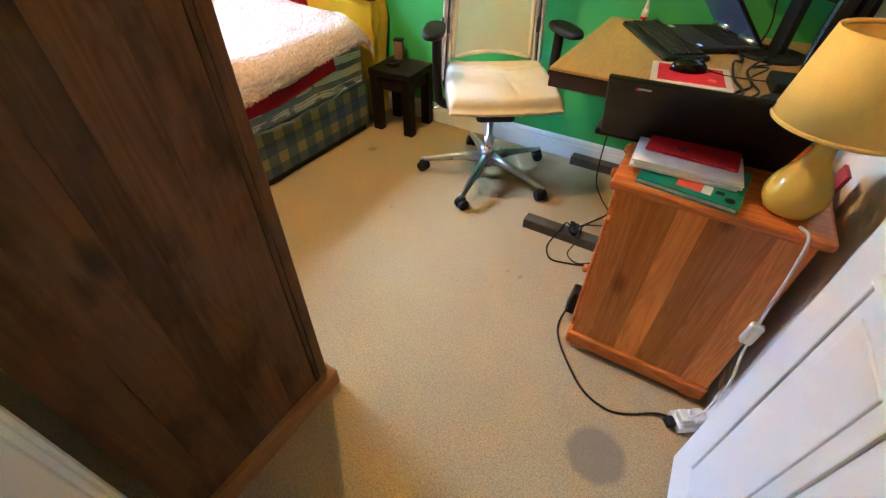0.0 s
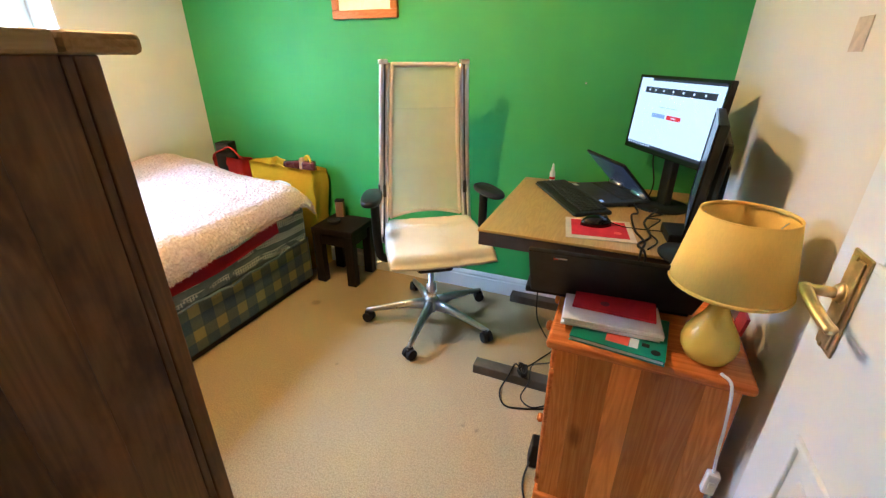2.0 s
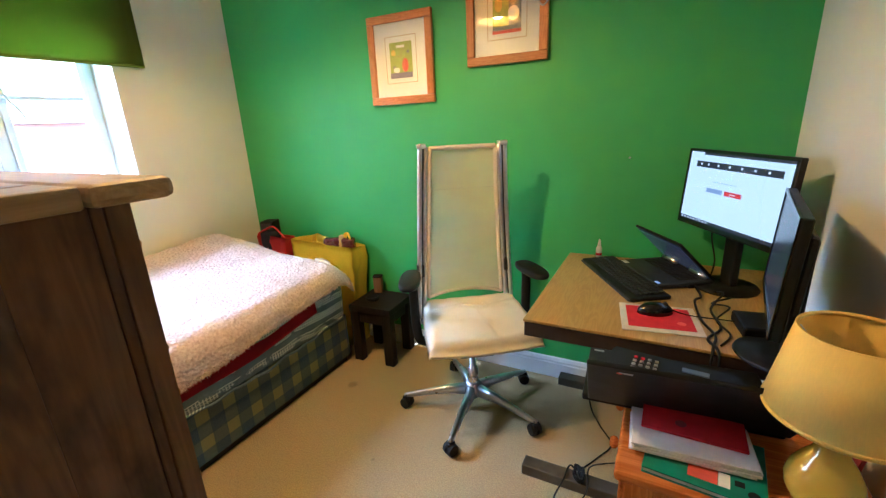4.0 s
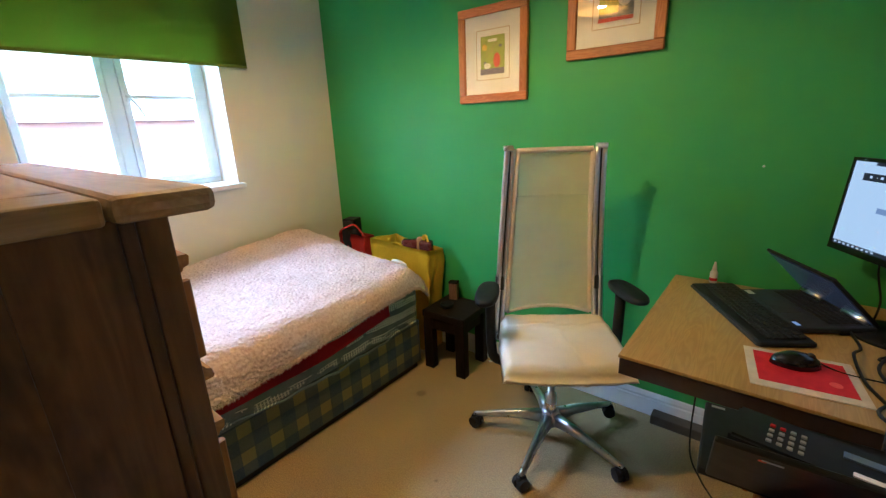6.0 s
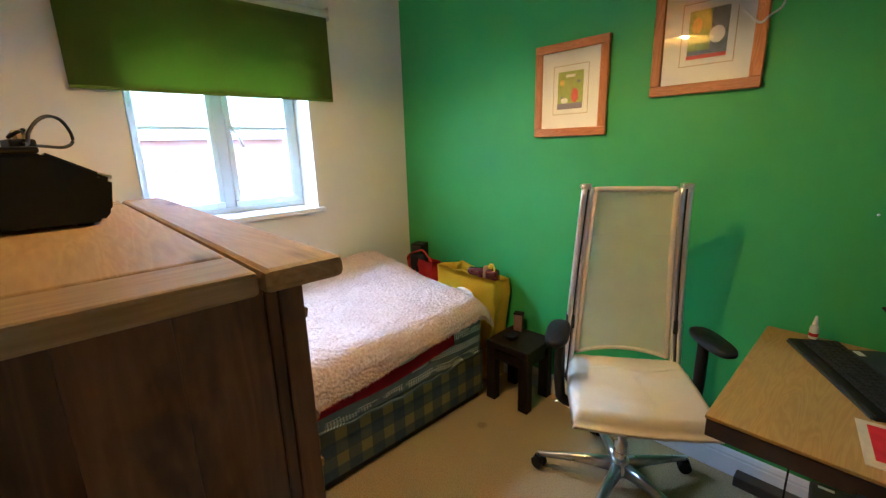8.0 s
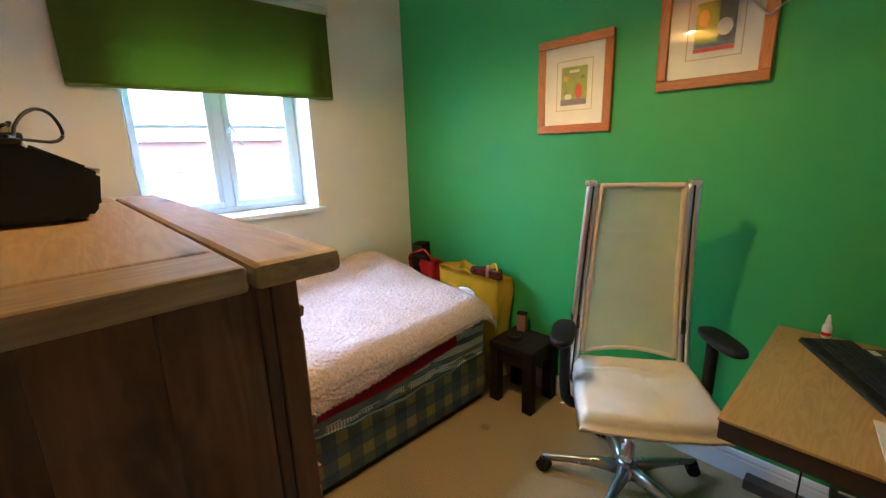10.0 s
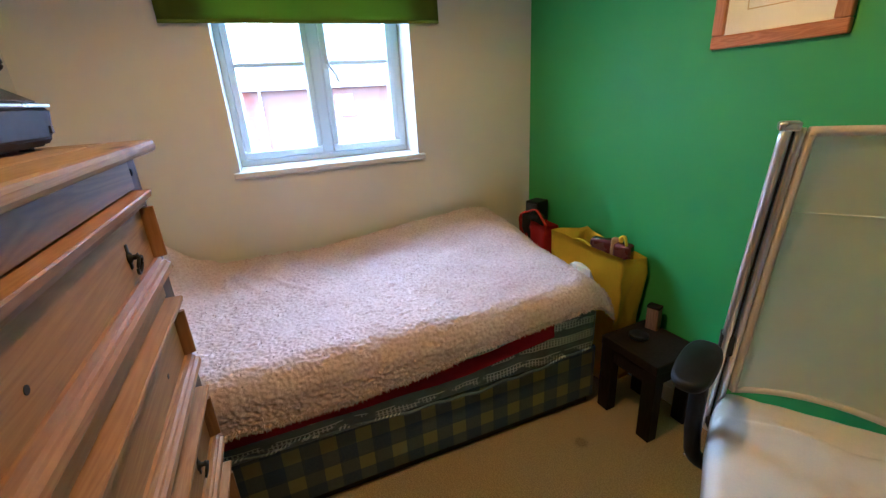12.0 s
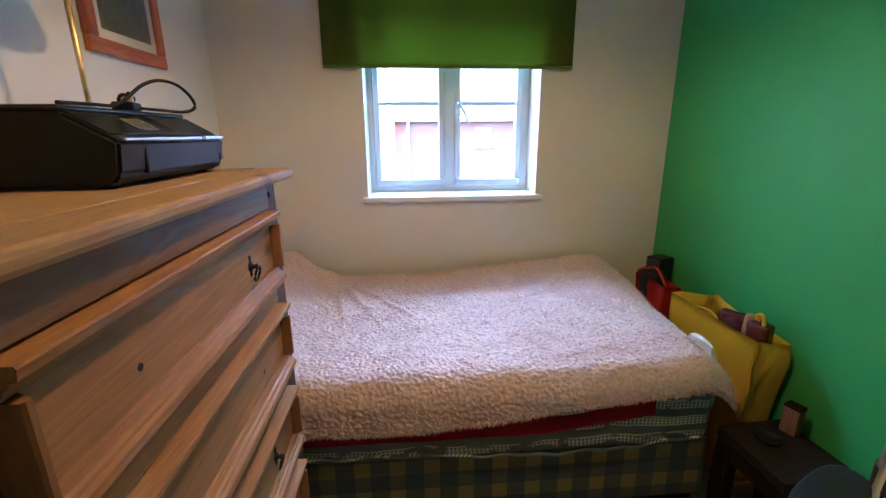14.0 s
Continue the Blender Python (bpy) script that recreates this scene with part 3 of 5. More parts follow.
# house panes: the sky's reflection is put in as a light grey colour
PALEPANE = plain("sky_reflection_grey", (0.42, 0.45, 0.50), 0.2)
h1 = house(-14.0, -1.9, 12.0, 2.02, 2.2)
house(-22.0, -22.0, -3.4, 2.0, 2.6)
for y in (1.40,):
    for z in (1.3, -1.4):
        wn_ob = part("window", box(0.0, y - 0.30, z - 0.32, 0.05, y + 0.30, z + 0.32, 0.01), UPVC, h1)
        for dy in (-0.145, 0.145):
            for dz in (-0.15, 0.15):
                part("pane", box(0.048, y + dy - 0.115, z + dz - 0.12, 0.056, y + dy + 0.115, z + dz + 0.12), PALEPANE, wn_ob)
        part("sill", box(0.0, y - 0.36, z - 0.40, 0.1, y + 0.36, z - 0.33, 0.01), GLOSS, wn_ob)
for k in range(26):
    z = -2.9 + k * 0.19
    part("quoin", box(-0.01, -1.93, z, 0.025, -1.93 + (0.34 if k % 2 else 0.22), z + 0.17, 0.01), BRICK, h1)

# ---------------------------------------------------------------- bed and what lies on it
BX0, BX1, BY0, BY1 = 0.08, 1.015, -2.22, -0.31
bed = thing("divan_bed", "single divan bed with blue and yellow checked base", "bed")
base = box(BX0, BY0, 0.035, BX1, BY1, 0.305, 0.012, 3)
part("base", base, PLAID, bed, "checked fabric divan base")
part("plinth", box(BX0 + 0.03, BY0 + 0.03, 0.0, BX1 - 0.02, BY1 - 0.02, 0.036), BLACK, bed)


def soft_slab(x0, y0, z0, x1, y1, z1, r, amp, scale, seed):
    b = bmesh.new()
    bmesh.ops.create_cube(b, size=1)
    bmesh.ops.transform(b, matrix=Matrix.Translation(((x0 + x1) / 2, (y0 + y1) / 2, (z0 + z1) / 2)) @ Matrix.Diagonal((x1 - x0, y1 - y0, z1 - z0, 1)), verts=b.verts)
    bmesh.ops.bevel(b, geom=b.edges[:], offset=r, segments=4, affect="EDGES", profile=0.5)
    for e_len in (0.25, 0.12, 0.06):
        long = [e for e in b.edges if e.calc_length() > e_len]
        if long:
            bmesh.ops.subdivide_edges(b, edges=long, cuts=1, use_grid_fill=True)
    b.normal_update()
    for v in b.verts:
        v.co += v.normal * amp * noise.noise(Vector((v.co.x * scale + seed, v.co.y * scale, v.co.z * scale)))
    return b


part("mattress", soft_slab(BX0, BY0, 0.262, BX1 + 0.010, BY1 + 0.004, 0.535, 0.06, 0.006, 5, 3), TICKING, bed, "patterned mattress in creased clear wrapping", True)
wrap = tube([(BX1 + 0.012 + 0.008 * noise.noise((k, 0, 5)), -0.36 - 0.036 * k, 0.315 - 0.035 * math.sin(min(1, k / 30) * 3.1) + 0.020 * noise.noise((k * 0.37, 2, 0))) for k in range(50)], 0.007, 6, 3, flat=0.7)
part("wrapping_hem", wrap, TICKING, bed, "gathered hem of the clear wrapping", True)


def drape(u0, u1, nu, cross, nv, thick):
    b = bmesh.new()
    grid = [[b.verts.new(cross(u0 + (u1 - u0) * i / nu, j / nv)) for j in range(nv + 1)] for i in range(nu + 1)]
    for i in range(nu):
        for j in range(nv):
            b.faces.new((grid[i][j], grid[i + 1][j], grid[i + 1][j + 1], grid[i][j + 1]))
    return b


def top_height(x, y):
    back = max(0.0, 1 - x)
    z = 0.572 + 0.060 * back ** 1.2
    z += 0.160 * math.exp(-((y + 2.06) / 0.14) ** 2) * (0.15 + 0.85 * back)
    z += 0.072 * math.exp(-((y + 0.50) / 0.55) ** 2) * back + 0.016 * math.exp(-((y + 0.42) / 0.15) ** 2)
    for s in (0.25, 0.55, 0.95):
        z += 0.020 * math.exp(-((y + 1.83 - s * (x - 0.08)) / 0.022) ** 2) * math.exp(-((x - 0.28) / 0.22) ** 2)
    z += 0.016 * noise.noise((x * 3.1, y * 2.7, 1.3)) + 0.007 * noise.noise((x * 9, y * 8, 4))
    z += 0.012 * math.exp(-((y + 1.62 + 0.3 * (x - 0.5)) / 0.035) ** 2) * back
    if y > -0.37:
        z -= 0.080 * ((y + 0.37) / 0.12) ** 2
    return z


def hem(y):
    a = (y + 2.2) / 1.9
    return 0.462 - 0.045 * math.sin(min(1.0, a * 1.45) * math.pi) * (a < 0.69) + 0.052 * max(0.0, (a - 0.62) / 0.38) + 0.006 * noise.noise((y * 9, 0, 0))


def side_path(y, v, out, drop):
    """Across the bed from the wall, over the shoulder and down the side: v from 0 to 1."""
    flat, arc = 0.93, 0.085
    length_top, length_arc = flat - 0.035, arc * math.pi / 2
    zs = top_height(flat, y)
    down = max(0.004, zs - arc - drop)
    s = v * (length_top + length_arc + down)
    if s < length_top:
        x = 0.035 + s
        return Vector((x, y, top_height(x, y) + out)), Vector((0, 0, 1))
    if s < length_top + length_arc:
        a = (s - length_top) / arc
        return Vector((flat + (arc + out) * math.sin(a), y, zs - arc + (arc + out) * math.cos(a))), Vector((math.sin(a), 0, math.cos(a)))
    return Vector((flat + arc + out + 0.010 * (s - length_top - length_arc) / 0.1, y, zs - arc - (s - length_top - length_arc))), Vector((1, 0, 0))


def red_cross(y, v):
    p, n = side_path(y, v, 0.006, 0.372 + 0.05 * max(0, (y + 0.95) / 0.4))
    return p + n * 0.004 * noise.noise((y * 7, v * 5, 0))


rs = thing("bed_sheet", "crimson sheet hanging below the fleece blanket", "sheet")
red = drape(-2.235, -0.55, 62, red_cross, 50, 0.003)
bmesh.ops.solidify(red, geom=red.faces[:], thickness=0.004)
part("sheet", red, REDSHEET, rs, smooth=True)


def fleece_cross(y, v):
    yy = y + 0.012 * noise.noise((v * 14, y * 0.5, 8))
    p, n = side_path(yy, v, 0.022, hem(yy))
    curl = Vector((p.x * 125, p.y * 85, p.z * 125))
    lump = noise.noise(curl) * 0.0062 + noise.noise(p * 190) * 0.0022 + noise.noise(p * 16) * 0.004
    return p + n * lump


fl = thing("fleece_blanket", "blush pink sherpa fleece blanket spread over the bed", "blanket")
fb = drape(-2.20, -0.255, 460, fleece_cross, 280, 0.01)
fleece_ob = part("fleece", fb, FLEECE, fl, smooth=True)
rng = random.Random(5)
tv, tf = [], []
for k in range(9000):
    y = rng.uniform(-2.2, -0.255)
    v = rng.random() if k > 5000 else rng.uniform(0.985, 1.0)
    if 5000 < k < 7000:
        y = rng.uniform(-0.27, -0.255)
    p, n = side_path(y, v, 0.022, hem(y))
    w = Vector((rng.gauss(0, 1), rng.gauss(0, 1), rng.gauss(0, 1)))
    d = (n * 0.7 + w * 0.55 + Vector((0, 0, -0.25))).normalized()
    side = d.cross(w).normalized() * rng.uniform(0.0012, 0.0024)
    ln = rng.uniform(0.008, 0.017)
    i = len(tv)
    a, m_, e = p + side, p + d * ln * 0.55 + n * 0.003, p + d * ln + Vector((0, 0, -0.003))
    tv += [p - side, p + side, m_ + side * 0.8, m_ - side * 0.8, e]
    tf += [(i, i + 1, i + 2, i + 3), (i + 3, i + 2, i + 4)]
tm = bpy.data.meshes.new("fuzz")
tm.from_pydata([tuple(q) for q in tv], [], tf)
tm.materials.append(FLEECE)
tuft_ob = new("fuzz", tm)
tuft_ob.parent = fl
tagged(tuft_ob, kind="stuff")


def soft_bag(x0, y0, x1, y1, z1, lean, seed, tip=0.0, n=22, nz=18, slack=1.0, flare=-0.06, skew=0.0, drop=0.0):
    """A limp open-topped carrier bag: four creased walls and a floor."""
    b = bmesh.new()
    ring_pts = []
    for k in range(4 * n):
        s, f = divmod(k, n)
        f /= n
        x, y = [(x0 + (x1 - x0) * f, y0), (x1, y0 + (y1 - y0) * f), (x1 - (x1 - x0) * f, y1), (x0, y1 - (y1 - y0) * f)][s]
        ring_pts.append((x, y))
    cx, cy = (x0 + x1) / 2, (y0 + y1) / 2
    rings = []
    for i in range(nz + 1):
        h = i / nz
        ring = []
        for x, y in ring_pts:
            sag = (0.045 * noise.noise((x * 7 + seed, y * 7, h * 3)) + 0.016 * noise.noise((x * 21 + seed, y * 21, h * 9))) * (0.3 + h)
            sag *= slack
            pinch = 1 + flare * h
            fall = drop * (x - x0) / (x1 - x0)
            y = y + skew * (x - x0) * (y1 - y) / (y1 - y0)
            q = Vector((cx + (x - cx) * pinch + sag + lean[0] * h, cy + (y - cy) * (1 - 0.06 * h) + sag * 0.5 + lean[1] * h, (z1 - fall + tip * (cy - y) / (y1 - y0)) * h + 0.02 * h * noise.noise((x * 6, y * 6, seed))))
            ring.append(b.verts.new(q))
        rings.append(ring)
    m = 4 * n
    for a, c in zip(rings, rings[1:]):
        for k in range(m):
            b.faces.new((a[k], a[(k + 1) % m], c[(k + 1) % m], c[k]))
    b.faces.new(rings[0][::-1])
    bmesh.ops.solidify(b, geom=b.faces[:], thickness=0.002)
    return b


yb = thing("shopping_bag", "full yellow woven plastic shopping bag beside the bed", "bag")
part("bag_body", soft_bag(0.59, -0.243, 0.940, -0.03, 0.700, (0.02, 0.0), 2, 0.015, slack=0.5, flare=0.14, skew=0.24, drop=0.045), YELLOWBAG, yb, smooth=True)
part("handle", tube([(0.67, -0.20, 0.67), (0.70, -0.19, 0.686), (0.74, -0.18, 0.690), (0.78, -0.17, 0.67)], 0.008, 8, flat=0.4), YELLOWBAG, yb, smooth=True)
part("handle", tube([(0.87, -0.09, 0.66), (0.885, -0.09, 0.725), (0.905, -0.09, 0.73), (0.925, -0.09, 0.67)], 0.012, 8, flat=0.5), YELLOWBAG, yb, smooth=True)
DARKRED = plain("maroon_wrapper", (0.09, 0.02, 0.025), 0.25, 0, 0.3, 30, 0.2)
TAN = plain("tan_card", (0.42, 0.26, 0.10), 0.6)
for nm, c, s, mt, lab in (("packet", (0.79, -0.105, 0.665), (0.06, 0.030, 0.035), DARKRED, "shiny maroon packet in a shopping bag"),
                          ("packet", (0.900, -0.085, 0.668), (0.040, 0.030, 0.035), DARKRED, "shiny maroon packet in a shopping bag"),
                          ("toy_block", (0.860, -0.10, 0.690), (0.018, 0.015, 0.035), TAN, "small tan block in a shopping bag")):
    tb = thing(nm, lab, "packet" if nm == "packet" else "toy", pose(c[0], c[1], 0, 0, 0, 25))
    bmq = soft_slab(-s[0], -s[1], 0.50, s[0], s[1], c[2] + s[2], 0.015, 0.010, 14, c[0] * 9)
    part("wrapper" if nm == "packet" else "block", bmq, mt, tb, smooth=True)
pil = thing("white_plastic_bag", "crumpled white plastic bag tucked beside the mattress", "bag", pose(0.79, -0.250, 0))
part("film", soft_slab(-0.06, -0.016, 0.20, 0.10, 0.012, 0.605, 0.013, 0.035, 16, 5), WHITEPL, pil, smooth=True)
rb = thing("red_shopping_bag", "red and black shopping bag behind the bed corner", "bag")
part("bag_body", soft_bag(0.27, -0.25, 0.54, -0.16, 0.705, (-0.01, 0.0), 8, slack=0.6), REDBAG, rb, smooth=True)
part("handle", tube([(0.25, -0.22, 0.68), (0.29, -0.235, 0.725), (0.36, -0.24, 0.755), (0.43, -0.235, 0.775), (0.49, -0.215, 0.70)], 0.011, 8, flat=0.4), REDBAG, rb, smooth=True)
part("lining", soft_slab(0.28, -0.245, 0.45, 0.42, -0.165, 0.745, 0.03, 0.012, 12, 1), BLACK, rb, "black contents bulging out", True)
sp = thing("loudspeaker", "tall slim black loudspeaker in the corner", "speaker", pose(0.235, -0.10, 0, 0, 0, 20))
part("cabinet", box(-0.045, -0.05, 0, 0.045, 0.05, 0.775, 0.006), BLACK, sp)
part("grille", box(-0.038, -0.058, 0.30, 0.038, -0.049, 0.765, 0.004), DARKGREY, sp)

# ---------------------------------------------------------------- side table
st = thing("side_table", "small square black-brown stained side table", "table", pose(1.165, -0.165, 0, 0, 0, 3))
a = 0.14
part("top", box(-a, -a + 0.008, 0.325, a, a - 0.008, 0.364, 0.004), TABLEWOOD, st)
for sx in (-1, 1):
    for sy in (-1, 1):
        part("leg", box(sx * (a - 0.002), sy * (a - 0.01), 0, sx * (a - 0.062), sy * (a - 0.06), 0.326, 0.004), TABLEWOOD, st)
for sy in (-1, 1):
    part("apron", box(-a + 0.062, sy * (a - 0.02), 0.255, a - 0.062, sy * (a - 0.036), 0.326, 0.003), TABLEWOOD, st)
for sx in (-1, 1):
    part("apron", box(sx * (a - 0.02), -a + 0.06, 0.255, sx * (a - 0.036), a - 0.06, 0.326, 0.003), TABLEWOOD, st)
wb = thing("wooden_box", "small upright plain wooden box on the side table", "box", pose(1.09, -0.075, 0.364, 0, 0, 18))
part("body", box(-0.026, -0.02, 0, 0.026, 0.02, 0.10, 0.003), wood("mid_brown_wood", (0.15, 0.065, 0.03), (0.26, 0.13, 0.06), "z", 2, 0.5, False), wb)
part("lid", box(-0.027, -0.021, 0.1, 0.027, 0.021, 0.112, 0.003), TABLEWOOD, wb)
pk = thing("black_dish", "low round black dish on the side table", "dish", pose(1.12, -0.185, 0.364))
part("bowl", lathe([(0, 0), (0.034, 0), (0.040, 0.006), (0.040, 0.016), (0.036, 0.018), (0.032, 0.010), (0, 0.009)], 24), BLACK, pk, smooth=True)

# ---------------------------------------------------------------- office chair
ch = thing("office_chair", "high-backed office chair with cream net back and chrome base", "chair", pose(1.875, -0.42, 0, 0, 0, 35))


def cushion():
    b = bmesh.new()
    nx, ny = 64, 60
    def pt(i, j, low):
        u, v = -1 + 2 * i / nx, -1 + 2 * j / ny
        w = 0.247 - 0.014 * max(0, v)
        y = -0.042 + 0.208 * v - 0.02 * (1 - u * u) * (v < 0) * abs(v)
        e = min(1.0, (1 - abs(u)) / 0.16) ; f = min(1.0, (1 - abs(v)) / 0.16)
        rnd = math.sqrt(max(0, 1 - (1 - e) ** 2)) * math.sqrt(max(0, 1 - (1 - f) ** 2))
        x = 0.018 + u * w
        if low:
            return Vector((x * 0.97, y, 0.459 - 0.010 * rnd))
        z = 0.452 + (0.074 + 0.013 * v) * rnd - 0.008 * math.exp(-(u / 0.55) ** 2) * math.exp(-((v - 0.1) / 0.5) ** 2)
        z -= 0.030 * max(0, -v - 0.55) ** 1.5
        z += 0.003 * noise.noise((x * 22, y * 22, 0)) - 0.010 * math.exp(-((v - 0.50 + 0.05 * math.sin(6 * u)) / 0.03) ** 2) * max(0.0, 1 - abs(u / 0.7) ** 4)
        z -= 0.004 * math.exp(-((u - 0.12 + 0.1 * v) / 0.035) ** 2) * (v < 0.3)
        z += 0.005 * math.exp(-((v - 0.40 + 0.05 * math.sin(6 * u)) / 0.06) ** 2)
        return Vector((x, y, z))
    top = [[b.verts.new(pt(i, j, False)) for j in range(ny + 1)] for i in range(nx + 1)]
    bot = [[b.verts.new(pt(i, j, True)) for j in range(ny + 1)] for i in range(nx + 1)]
    for i in range(nx):
        for j in range(ny):
            b.faces.new((top[i][j], top[i + 1][j], top[i + 1][j + 1], top[i][j + 1]))
            b.faces.new((bot[i][j], bot[i][j + 1], bot[i + 1][j + 1], bot[i + 1][j]))
    for i in range(nx):
        b.faces.new((top[i][0], bot[i][0], bot[i + 1][0], top[i + 1][0]))
        b.faces.new((top[i][ny], top[i + 1][ny], bot[i + 1][ny], bot[i][ny]))
    for j in range(ny):
        b.faces.new((top[0][j], top[0][j + 1], bot[0][j + 1], bot[0][j]))
        b.faces.new((top[nx][j], bot[nx][j], bot[nx][j + 1], top[nx][j + 1]))
    return b


seat = part("seat", cushion(), SEATCLOTH, ch, "cream upholstered seat with creases", True)
part("seat_pan", box(-0.20, -0.20, 0.415, 0.20, 0.13, 0.45, 0.010), BLACK, ch)
part("mechanism", box(-0.09, -0.13, 0.345, 0.09, 0.13, 0.406, 0.02), BLACK, ch)


def back_y(z):
    h = (z - 0.47) / 0.8
    return 0.135 + 0.03 * math.sin(h * 2.6) - 0.055 * h


nb = bmesh.new()
NZ, NX = 30, 14
g = []
for i in range(NZ + 1):
    z = 0.552 + 0.708 * i / NZ
    row = []
    for j in range(NX + 1):
        u = -1 + 2 * j / NX
        zz = z + 0.022 * (1 - u * u) * (1 - i / NZ) ** 6
        row.append(nb.verts.new((u * (0.183 - 0.036 * i / NZ), back_y(zz) + 0.018 * (1 - u * u), zz)))
    g.append(row)
for i in range(NZ):
    for j in range(NX):
        nb.faces.new((g[i][j], g[i][j + 1], g[i + 1][j + 1], g[i + 1][j]))
back = part("backrest", nb, NET, ch, "cream open net stretched between posts", True)
part("seam", tube([(u * 0.158, back_y(1.075) + 0.018 * (1 - u * u) - 0.001, 1.075) for u in [-1 + k / 4 for k in range(9)]], 0.002, 8, 3, flat=0.5), PIPING, back, smooth=True)
edge_top = [(u * 0.147, back_y(1.26) + 0.018 * (1 - u * u), 1.260) for u in [-1 + k / 4 for k in range(9)]]
edge_low = [(u * 0.183, back_y(0.552) + 0.018 * (1 - u * u), 0.552 + 0.022 * (1 - u * u)) for u in [-1 + k / 4 for k in range(9)]]
part("top_band", tube(edge_top, 0.012, 8, 3, flat=0.9), PIPING, back, smooth=True)
part("lower_band", tube(edge_low, 0.009, 8, 3), PIPING, back, smooth=True)
for sx in (-1, 1):
    part("side_band", tube([(sx * (0.181 - 0.036 * (z - 0.552) / 0.708), back_y(z) - 0.003, z) for z in (0.552, 0.7, 0.9, 1.1, 1.26)], 0.011, 8, 4, flat=0.5), PIPING, back, smooth=True)
    xs = lambda z: sx * (0.224 - 0.044 * (z - 0.47) / 0.8)
    part("post", tube([(xs(z) + sx * 0.006, back_y(z) - 0.004, z) for z in (0.42, 0.56, 0.72, 0.9, 1.1, 1.272)], 0.0125, 12, 5), SATIN, ch, smooth=True)
    part("rear_post", tube([(xs(z) - sx * 0.0175, back_y(z) - 0.002, z) for z in (0.42, 0.56, 0.72, 0.9, 1.1, 1.268)], 0.0108, 12, 5), SATIN, ch, smooth=True)
    # thin black tube added as the dark of the gap between the posts
    part("post_gap_shade", tube([(xs(z) - sx * 0.0055, back_y(z) - 0.010, z) for z in (0.45, 0.56, 0.72, 0.9, 1.1, 1.262)], 0.0032, 8, 5), BLACK, ch, "black strip for the shade in the gap between the twin tubes", True)
    part("post_cap", box(xs(1.27) - 0.022, back_y(1.27) - 0.018, 1.262, xs(1.27) + 0.018, back_y(1.27) + 0.022, 1.282, 0.005), CHROME, ch, smooth=True)
    part("post_clamp", box(xs(0.70) - 0.020, back_y(0.70) - 0.014, 0.66, xs(0.70) + 0.016, back_y(0.70) + 0.022, 0.725, 0.005), DARKGREY, ch)
    part("post_foot", tube([(xs(0.44), back_y(0.44), 0.45), (sx * 0.18, 0.10, 0.395), (sx * 0.08, 0.06, 0.37)], 0.016, 8, 5), BLACK, ch, smooth=True)
    arm = part("arm_post", tube([(sx * 0.262, 0.0, 0.695), (sx * 0.262, 0.0, 0.60), (sx * 0.258, 0.0, 0.46), (sx * 0.235, 0.0, 0.395), (sx * 0.12, 0.0, 0.38)], 0.021, 10, 5, flat=1.0), BLACK, ch, smooth=True)
    def half(t_):
        c_, n_ = math.cos(t_), math.sin(t_)
        return (0.046 * math.copysign(abs(c_) ** 0.75, c_), 0.118 * math.copysign(abs(n_) ** 0.75, n_))
    pad = bmesh.new()
    rings = []
    for grow, z_ in ((0.80, 0.698), (0.96, 0.702), (1.0, 0.711), (0.97, 0.722), (0.86, 0.727)):
        rings.append([pad.verts.new((grow * half(k_ * math.pi / 16)[0], grow * half(k_ * math.pi / 16)[1], z_)) for k_ in range(32)])
    for p0, p1 in zip(rings, rings[1:]):
        for k_ in range(32):
            pad.faces.new((p0[k_], p0[(k_ + 1) % 32], p1[(k_ + 1) % 32], p1[k_]))
    pad.faces.new(rings[0][::-1])
    pad.faces.new(rings[-1])
    bmesh.ops.transform(pad, matrix=Matrix.Translation((sx * 0.275, -0.035, 0)) @ pose(0, 0, 0, 0, 0, sx * 10), verts=pad.verts)
    part("arm_pad", pad, BLACK, arm, "black arm pad", True)
part("lever", tube([(-0.10, 0.04, 0.365), (-0.20, 0.05, 0.36), (-0.27, 0.05, 0.35)], 0.007, 8), CHROME, ch, smooth=True)
part("gas_lift", lathe([(0, 0.06), (0.026, 0.06), (0.026, 0.22), (0.015, 0.225), (0.015, 0.34), (0, 0.34)], 20), CHROME, ch, smooth=True)
part("hub", lathe([(0, 0.075), (0.040, 0.075), (0.046, 0.09), (0.046, 0.115), (0.036, 0.14), (0.030, 0.15), (0, 0.15)], 20), STEEL, ch, smooth=True)
